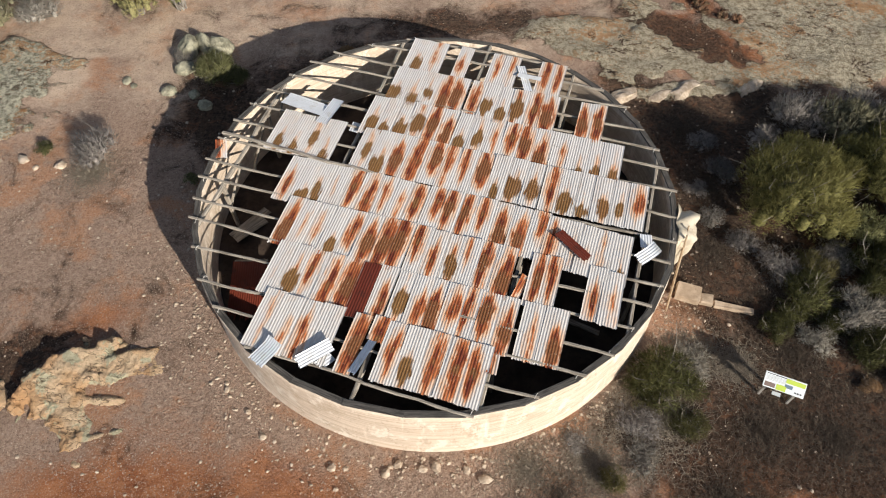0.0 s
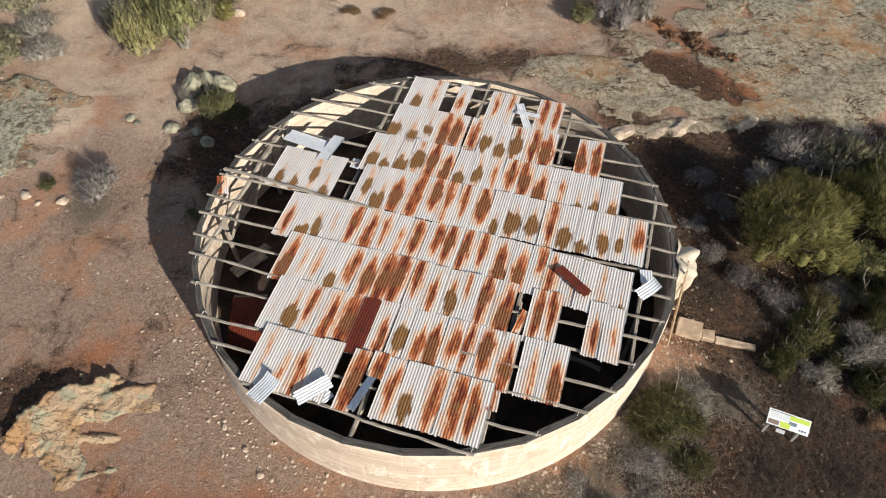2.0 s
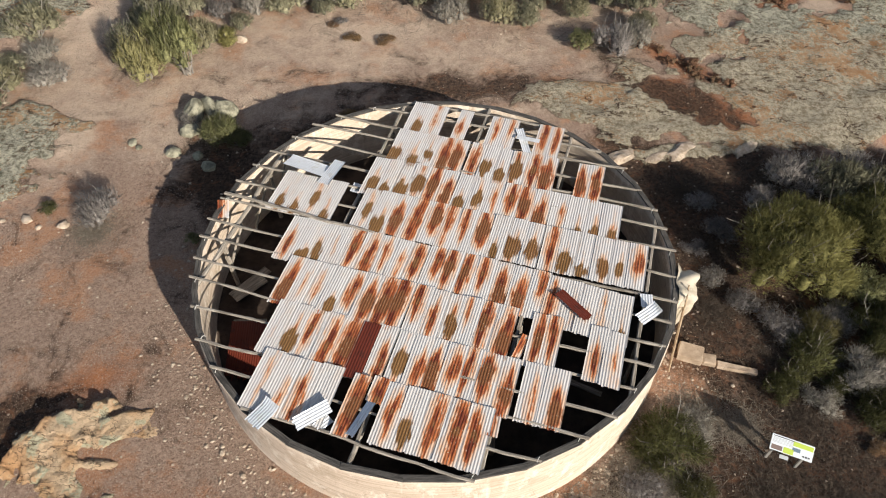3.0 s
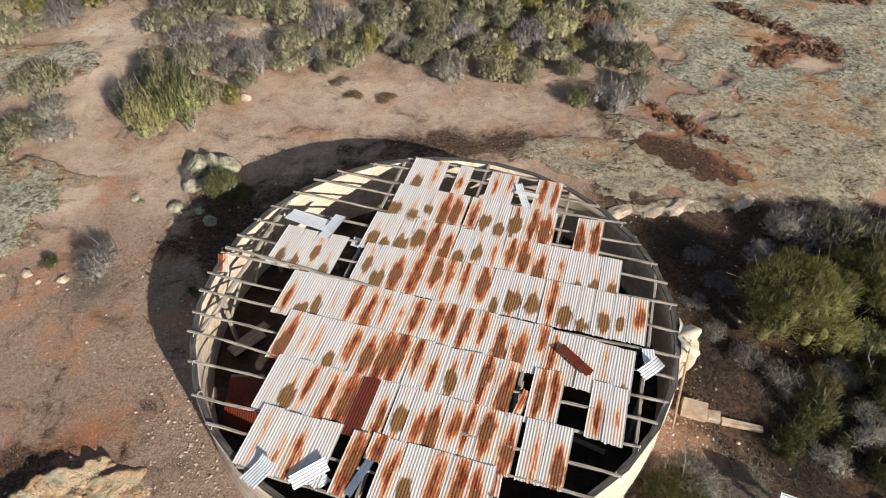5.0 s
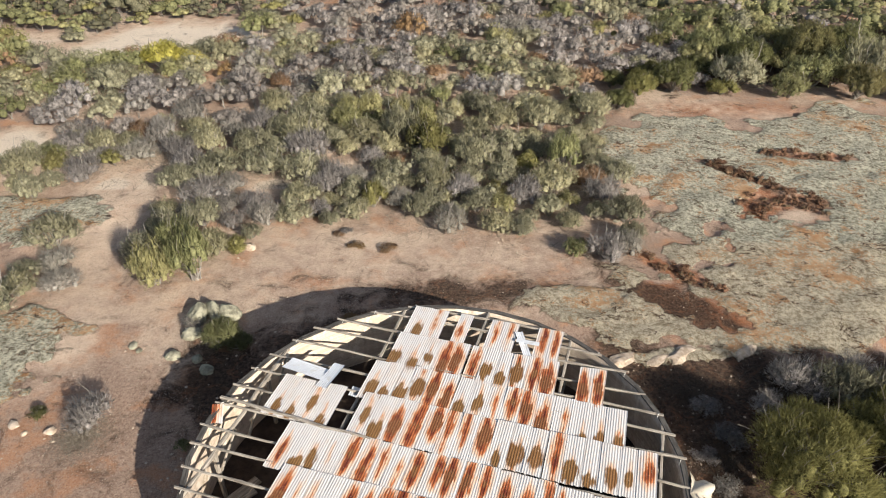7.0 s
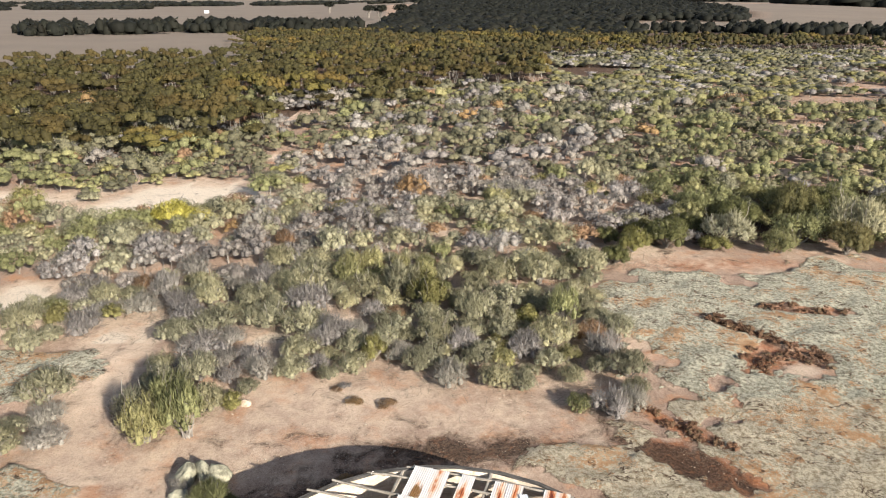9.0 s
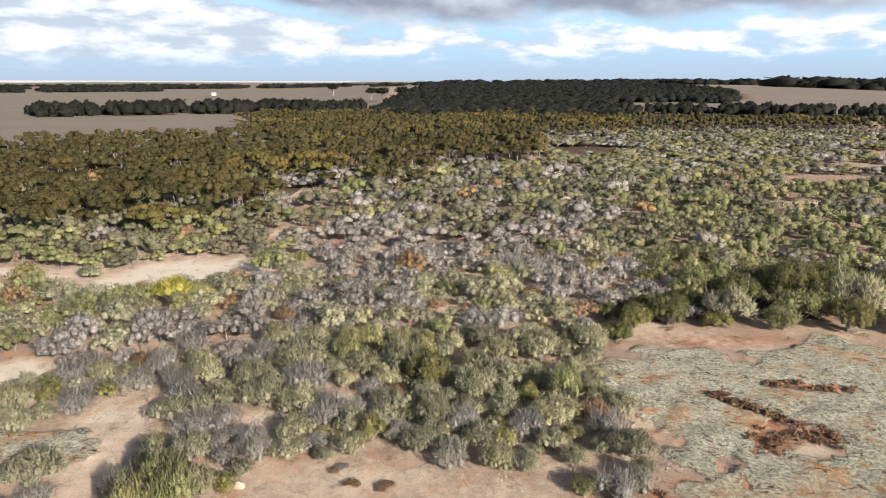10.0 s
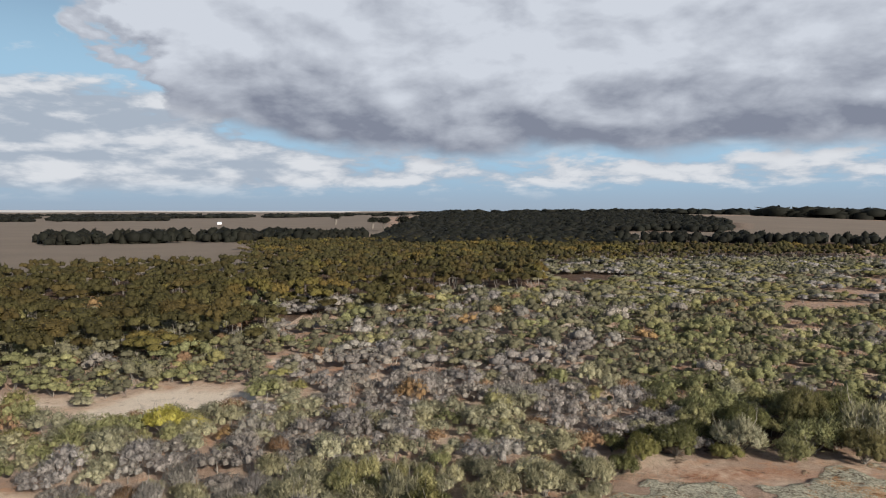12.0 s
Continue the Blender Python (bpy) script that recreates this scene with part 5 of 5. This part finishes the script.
def tone(x, y, rng):
    """Which kind grows here: silver in the middle, olive and green elsewhere."""
    a, d = math.degrees(math.atan2(x, y)), math.hypot(x, y)
    patch = wobble(x, y, 0.09, 21) + rng.uniform(-0.35, 0.35)
    if 46 < d < 80 and -12 < a < 22:
        patch -= 0.30
    if d > 56 and a > 12:
        patch += 0.45
    if d > 62 and a < -14:
        patch += 0.35
    pick = rng.random()
    if pick < 0.03:
        return "rust"
    if pick < 0.05 or (d > 62 and a < -12 and pick < 0.11):
        return "yellow"
    if d < 47:
        patch += 0.22
    return "silver" if patch < -0.42 and d > 44 else "grey" if patch < -0.12 else "olive" if patch < (0.8 if d < 48 else 0.5) else "green"


rng = random.Random(5)
count = 0
for _ in range(9000):
    a, d = radians(rng.uniform(-40, 38)), math.sqrt(rng.uniform(27.5 ** 2, 47 ** 2))
    x, y = d * math.sin(a), d * math.cos(a)
    w = rng.uniform(1.6, 3.4) * (0.85 if d < 34 else 1.0)
    if y < 29.5 + 1.2 * wobble(x, y, 0.2, 2) and -15 < x < 12 or count > 235:
        continue
    if x > 10 and y < 45 or x > 11 and y < 49 or x < -19 and y < 33:
        continue
    if inside(x, y, OUTCROPS, 0.6) > 0.4 or inside(x, y, CLEAR, 1.0) > 0.35 or not free(x, y, w / 2):
        continue
    plant(tone(x, y, rng), x, y, w, rng.uniform(0.75, 1.2))
    count += 1


def thicket(name, label, spots, leaf, blades, length, width, upright, seed, tree=False, variants=6, clumps=6, core_mass=0.6, size=0.75, flat=1.1):
    """Bushes or trees too many to count, as one mesh: spots are (x, y, width, height)."""
    gen = np.random.default_rng(seed)
    pool = []
    for _ in range(variants):
        if tree:                                        # a flat umbrella of clumps on bare limbs
            shape = [(c[0], c[1], 0.70 + 0.16 * gen.random() - 0.9 * (c[0] ** 2 + c[1] ** 2), c[3], c[4], 0.15) for c in bush_lobes(gen, 0.5, 1.0, clumps, size=0.85)]
        else:
            shape = bush_lobes(gen, 0.5, 1.0, clumps, flat * 2.0, 0.18, size)
        v, out, shade = leaf_blades(gen, blades, shape, length, width, upright, 0.68)
        stems = []
        for c in shape[:5 if tree else 4]:
            foot, tip = np.array([gen.normal(0, 0.03), gen.normal(0, 0.03), -0.03]), np.array([c[0] * 0.9, c[1] * 0.9, c[2]])
            side = np.cross(tip - foot, gen.normal(size=3))
            side *= 0.013 / (np.linalg.norm(side) + 1e-9)
            stems.append(np.stack([foot - side, foot + side, tip]))
        stem = np.concatenate(stems)
        cv, cf = core_domes(gen, shape, core_mass)
        whole = np.concatenate([v, stem, cv])
        tri = np.concatenate([np.arange(len(v) + len(stem)).reshape(-1, 3), cf + len(v) + len(stem)])
        mat = np.array([0] * blades + [1] * len(stems) + [2] * len(cf))
        rest = len(stem) + len(cv)
        pool.append((whole, tri, mat, np.concatenate([out, np.zeros((rest, 3))]), np.concatenate([shade, np.full(rest, 0.5)])))
    k, count = len(pool[0][0]), len(pool[0][1])
    total = len(spots)
    place, f, index = np.empty((total * k, 3), np.float32), np.empty((total * count, 3), np.int32), np.empty(total * count, np.int32)
    ways, shades = np.empty((total * k, 3), np.float32), np.empty(total * k, np.float32)
    for i, (x, y, w, h) in enumerate(spots):
        a = gen.uniform(0, 6.28)
        p, tri, mat, out, shade = pool[gen.integers(variants)]
        c, s = math.cos(a), math.sin(a)
        here = slice(i * k, (i + 1) * k)
        place[here, 0] = x + (p[:, 0] * c - p[:, 1] * s) * w
        place[here, 1] = y + (p[:, 0] * s + p[:, 1] * c) * w
        place[here, 2] = p[:, 2] * h + lie(x, y)
        ways[here, 0], ways[here, 1], ways[here, 2] = out[:, 0] * c - out[:, 1] * s, out[:, 0] * s + out[:, 1] * c, out[:, 2]
        shades[here] = shade
        f[i * count:(i + 1) * count], index[i * count:(i + 1) * count] = tri + i * k, mat
    me = mesh_of(name, place, f, leaf, TWIG, INNER_SHADE[leaf.name], index=index, smooth=True)
    layer = me.attributes.new("tone", "FLOAT", "POINT")
    layer.data.foreach_set("value", np.repeat(gen.random(total), k).astype(np.float32))
    soften(me, ways, shades)
    tagged(new(name, me), label, "heath" if not tree else "woodland", kind="stuff")


gen = random.Random(12)
CUSHIONS = []
for hx, hy, ha, hb, turn in [h for h in HOLLOWS if h[1] > 25]:    # cushion plants in the damp hollows of the granite
    c, sn = math.cos(radians(turn)), math.sin(radians(turn))
    for _ in range(int(30 + 14 * ha * hb)):
        a, q = gen.uniform(-1, 1) * ha, gen.uniform(-0.95, 0.95) * hb
        x, y, w = hx + a * c - q * sn, hy + a * sn + q * c, gen.uniform(0.25, 0.75)
        if inside(x, y, PANS, 0.3) < 0.3 and (a / ha) ** 2 + (q / hb) ** 2 < 1.1:
            CUSHIONS.append((x, y, w, w * gen.uniform(0.35, 0.6)))
thicket("cushion_plants", "low red brown cushion plants filling hollows in the granite", CUSHIONS, LEAF_CUSHION, 160, 0.12, 0.035, 0.5, 90, clumps=4, core_mass=0.7, size=0.95, flat=0.6)

# heath from 45 to 140 m
SETS = {"olive": [], "green": [], "grey": [], "silver": [], "yellow": [], "rust": []}
CELLS = {}


def spaced(x, y, r, cell=4.0):
    """Whether a bush of that radius finds room; notes it if so."""
    i, j = int(x // cell), int(y // cell)
    for a in (i - 1, i, i + 1):
        for b in (j - 1, j, j + 1):
            for p, q, s in CELLS.get((a, b), ()):
                if (x - p) ** 2 + (y - q) ** 2 < (0.53 * (r + s)) ** 2:
                    return False
    CELLS.setdefault((i, j), []).append((x, y, r))
    return True


for x, y, r in SEEN:
    CELLS.setdefault((int(x // 4.0), int(y // 4.0)), []).append((x, y, r))
rng = random.Random(8)
for _ in range(15000):
    a, d = radians(rng.uniform(-41, 39)), math.sqrt(rng.uniform(28 ** 2, 135 ** 2))
    x, y = d * math.sin(a), d * math.cos(a)
    w = rng.uniform(1.4, 3.5) * (1.0 + max(0.0, d - 45) / 110)
    if x > 10 and y < 45 or x > 11 and y < 49 or x < -19 and y < 33 or y < 29.5 and -15 < x < 12:
        continue
    if inside(x, y, CLEAR, 1.5) > 0.35 or inside(x, y, OUTCROPS, 0.6) > 0.4 or wobble(x, y, 0.05, 31) > 0.62:
        continue
    if spaced(x, y, w / 2):
        kind = tone(x, y, rng)
        SETS["green" if x > 20 and y < 74 and rng.random() < 0.7 else kind].append((x, y, w, w * rng.uniform(0.42, 0.80) * (1.0 if d < 72 else 0.88)))
WORDS = {"olive": "olive", "green": "green", "grey": "grey twiggy", "silver": "silver grey", "yellow": "yellow green", "rust": "brown dying"}
for kind, leaf in (("olive", LEAF_OLIVE), ("green", LEAF_GREEN), ("grey", LEAF_GREY), ("silver", LEAF_SILVER), ("yellow", LEAF_YELLOW), ("rust", LEAF_RUST)):
    near, far = [p for p in SETS[kind] if math.hypot(p[0], p[1]) < 72], [p for p in SETS[kind] if math.hypot(p[0], p[1]) >= 72]
    tuft = kind == "silver"
    thicket(kind + "_heath", "dense %s heath shrubs with sandy gaps" % WORDS[kind], near, leaf, 1100, 0.05 if tuft else 0.075, 0.018 if tuft else 0.015, 0.7, len(kind), clumps=16 if tuft else 12, core_mass=0.55, size=0.7 if tuft else 0.8, flat=0.65)
    thicket("outer_" + kind + "_heath", "dense %s heath shrubs reaching into the distance" % WORDS[kind], far, LEAF_DULL if kind == "olive" else leaf, 210, 0.07, 0.026, 0.6, 40 + len(kind), clumps=6, core_mass=0.66, size=1.0, flat=0.48)

# woodland beyond, low umbrella crowned trees
WOODS, DARKWOODS, HEATH = [], [], {"olive": [], "silver": [], "yellow": []}
CELLS.clear()
for _ in range(14000):
    a, d = rng.uniform(-41, 39), math.sqrt(rng.uniform(88 ** 2, 380 ** 2))
    x, y = d * math.sin(radians(a)), d * math.cos(radians(a))
    edge = 92 + max(0.0, a + 22) * 2.6 + 22 * wobble(x, y, 0.02, 6) + rng.uniform(-22, 16)
    end = 222 if a < -15 + 3 * wobble(a, d, 0.05, 8) else 430
    w = rng.uniform(3.2, 6.5)
    if d > end + 10 * wobble(x, y, 0.05, 5) or a > 14 + 2 * wobble(x, y, 0.03, 2) and d > 330 or inside(x, y, WARM_EARTH[3:5], 2.0) > 0.4:
        continue
    if d < edge and d < 135:
        continue
    if d < edge + (70 if a > 8 else 0):
        if wobble(x, y, 0.03, 15) < 0.45 and spaced(x, y, w * 0.36):
            HEATH[rng.choice(["olive", "olive", "olive", "olive", "silver", "yellow"])].append((x, y, w * 1.1, rng.uniform(1.3, 2.4)))
    elif spaced(x, y, w * 0.50):
        WOODS.append((x, y, w, rng.uniform(2.8, 5.8)))
for kind, leaf in (("olive", LEAF_DULL), ("silver", LEAF_GREY), ("yellow", LEAF_YELLOW)):
    thicket("far_" + kind + "_heath", "far off %s heath" % {"olive": "olive green", "silver": "silver grey", "yellow": "yellow green"}[kind], HEATH[kind], leaf, 60, 0.07, 0.04, 0.4, 70 + len(kind), clumps=5, core_mass=0.72, size=1.05, flat=0.5)
GOLD = [s for s in WOODS if wobble(s[0], s[1], 0.035, 44) + 0.4 * wobble(s[0] * 5, s[1] * 5, 0.05, 2) > 0.45]
GREEN = [s for s in WOODS if s not in set(GOLD)]
thicket("woodland", "low olive eucalypt woodland with flat crowns", [s for s in GREEN if math.hypot(s[0], s[1]) < 175], LEAF_WOOD, 240, 0.05, 0.034, 0.3, 81, tree=True, clumps=10, core_mass=0.78)
thicket("deep_woodland", "dense olive eucalypt woodland farther off", [s for s in GREEN if math.hypot(s[0], s[1]) >= 175], LEAF_WOOD, 20, 0.07, 0.06, 0.3, 85, tree=True, clumps=4, core_mass=0.95)
thicket("golden_woodland", "yellow olive trees in the woodland", GOLD, LEAF_GOLD, 120, 0.06, 0.045, 0.3, 82, tree=True, clumps=9, core_mass=0.82)
CELLS.clear()
for _ in range(9000):
    a, d = rng.uniform(-6, 25), math.sqrt(rng.uniform(330 ** 2, 1150 ** 2))
    x, y = d * math.sin(radians(a)), d * math.cos(radians(a))
    left = -5.5 + (d - 330) * 0.006
    right = 14 + 2 * wobble(x, y, 0.02, 3) if d < 560 else 22.5 - max(0.0, d - 760) * 0.02
    if left < a < right and spaced(x, y, 4.7):
        DARKWOODS.append((x, y, rng.uniform(12, 18), rng.uniform(5, 7.5)))
# tree belts across the farmland: distance, from and to azimuth, thickness, height
for d0, a0, a1, thick, high, many in ((455, -31.0, -6.0, 26, 7.5, 330), (430, 13.0, 36.0, 22, 6.0, 200), (1330, 26.0, 38.0, 60, 17, 160), (1600, -38.0, -22.0, 60, 9, 120), (2300, -38.0, -8.0, 160, 11, 560), (3300, -38.0, 4.0, 120, 9, 560),
                                      (1750, 13.0, 38.0, 60, 13, 180), (2600, 0.0, 26.0, 60, 15, 220), (1900, -6.0, 1.0, 50, 10, 60)):
    for _ in range(many):
        a, d = radians(rng.uniform(a0, a1)), d0 + rng.uniform(-thick, thick)
        if wobble(math.degrees(a), d0 * 0.01, 0.5, 7) < (-0.35 if d0 < 1000 else -0.4):
            continue
        s = high * rng.uniform(0.7, 1.25)
        DARKWOODS.append((d * math.sin(a), d * math.cos(a), s * rng.uniform(1.0, 1.8) * (1.0 if d0 < 1000 else 2.8), s))
# the cloud shadow on these woods is in their leaf colour
thicket("far_woodland", "eucalypt woods and tree belts between fields, coloured dark as under cloud", DARKWOODS, LEAF_CLOUD_SHADE, 6, 0.18, 0.12, 0.3, 83, clumps=2, core_mass=1.0, size=1.4)

# lone trees in the stubble
lone = None
for x, y, s in ((-66, 640, 11), (-51, 590, 12), (-36, 610, 12), (-130, 830, 13), (98, 1010, 9), (190, 1100, 9)):
    gen = np.random.default_rng(3)
    if lone is None:
        shape = [(c[0], c[1], 0.62 + 0.15 * gen.random(), c[3], c[4], 0.24) for c in bush_lobes(gen, 0.5, 1.0, 9)]
        lone = thing("paddock_tree", pose(x, y, lie(x, y)), "lone eucalypt standing in the stubble, coloured dark as under cloud", "tree", "trees in the field")
        part("crown", leafy_mesh("crown", gen, shape, 900, 0.10, 0.045, 0.3, LEAF_CLOUD_SHADE), lone)
        part("trunk", mesh_of("trunk", *tubes(stem_paths(gen, shape, 0.01, 0.03), 5), TWIG), lone)
        lone.scale = (s, s, s)
    else:
        copy_thing(lone, pose(x, y, lie(x, y), 0, 0, x)).scale = (s, s, s)

# far farm shed
shed = thing("farm_shed", pose(-330, 1010, 0, 0, 0, 20), "small pale farm shed far off in the stubble", "shed")
part("wall", box_mesh("wall", (6, 4, 2.8), ZINC, 0.05), shed, m=pose(0, 0, 1.4))
bm = bmesh.new()
for x in (-3.2, 3.2):
    for y, z in ((-2.3, 2.75), (0, 3.9), (2.3, 2.75)):
        bm.verts.new((x, y, z))
bm.verts.ensure_lookup_table()
for q in ((0, 1, 4, 3), (1, 2, 5, 4), (0, 2, 1), (3, 4, 5), (0, 3, 5, 2)):
    bm.faces.new([bm.verts[k] for k in q])
part("roof", bm_mesh(bm, "roof", ZINC), shed)


# ---------------------------------------------------------------- dry litter
def litter(name, label, patches, length, width, seed, lift=0.25, mat=STRAW):
    """Matted dry grass and twigs: patches are (x, y, radius, blades)."""
    gen = np.random.default_rng(seed)
    out = []
    for x, y, r, many in patches:
        q = np.abs(gen.normal(0, 0.55, many)) * r
        a = gen.uniform(0, 6.28, many)
        pos = np.stack([x + q * np.cos(a), y + q * np.sin(a), np.full(many, 0.015)], 1)
        pos = pos[np.hypot(pos[:, 0] - CX, pos[:, 1] - CY) > RADIUS + 0.15]
        k = len(pos)
        run = gen.normal(size=(k, 3))
        run[:, 2] = np.abs(run[:, 2]) * lift
        run /= np.linalg.norm(run, axis=1)[:, None]
        side = np.cross(run, gen.normal(size=(k, 3)) * 0.4 + np.array([0, 0, 1.0]))
        side /= np.linalg.norm(side, axis=1)[:, None]
        s = (0.5 + gen.random(k))[:, None]
        out.append(np.stack([pos - side * width / 2, pos + side * width / 2, pos + run * length * s], 1).reshape(-1, 3))
    v = np.concatenate(out)
    tagged(new(name, mesh_of(name, v, np.arange(len(v)).reshape(-1, 3), mat)), label, "dry grass", kind="stuff")


litter("dry_grass", "matted grey and straw dry grass and twigs",
       [(5.6, 7.2, 1.7, 9000), (4.0, 5.8, 1.2, 4000), (7.2, 8.9, 1.0, 3500), (8.4, 8.6, 0.9, 2500), (-12.4, 16.0, 1.0, 2500), (12.2, 10.2, 2.6, 3000), (10.4, 11.8, 1.6, 1500), (13.0, 17.6, 1.8, 3000), (2.2, 5.6, 1.2, 1600)],
       0.20, 0.016, 4)
litter("fallen_twigs", "grey fallen twigs between the heath shrubs",
       [(0, 33, 5, 1500), (-8, 36, 6, 1800), (6, 33, 5, 1500), (-16, 38, 7, 1800), (4, 40, 7, 1800), (-6, 44, 9, 2000), (12, 46, 6, 900)], 0.6, 0.03, 6, 0.4)
# dead grass and twigs whose dark colour adds shade to this soil
litter("dead_grass", "dead grass and twigs, coloured dark for the shade among them",
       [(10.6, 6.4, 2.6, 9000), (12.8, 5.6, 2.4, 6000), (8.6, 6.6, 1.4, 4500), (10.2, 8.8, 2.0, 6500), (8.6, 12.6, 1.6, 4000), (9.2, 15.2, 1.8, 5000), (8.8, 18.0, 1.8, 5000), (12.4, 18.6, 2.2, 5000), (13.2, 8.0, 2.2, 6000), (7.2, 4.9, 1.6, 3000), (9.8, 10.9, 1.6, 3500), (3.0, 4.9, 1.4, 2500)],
       0.17, 0.011, 9, 0.7, SHADE_LITTER)
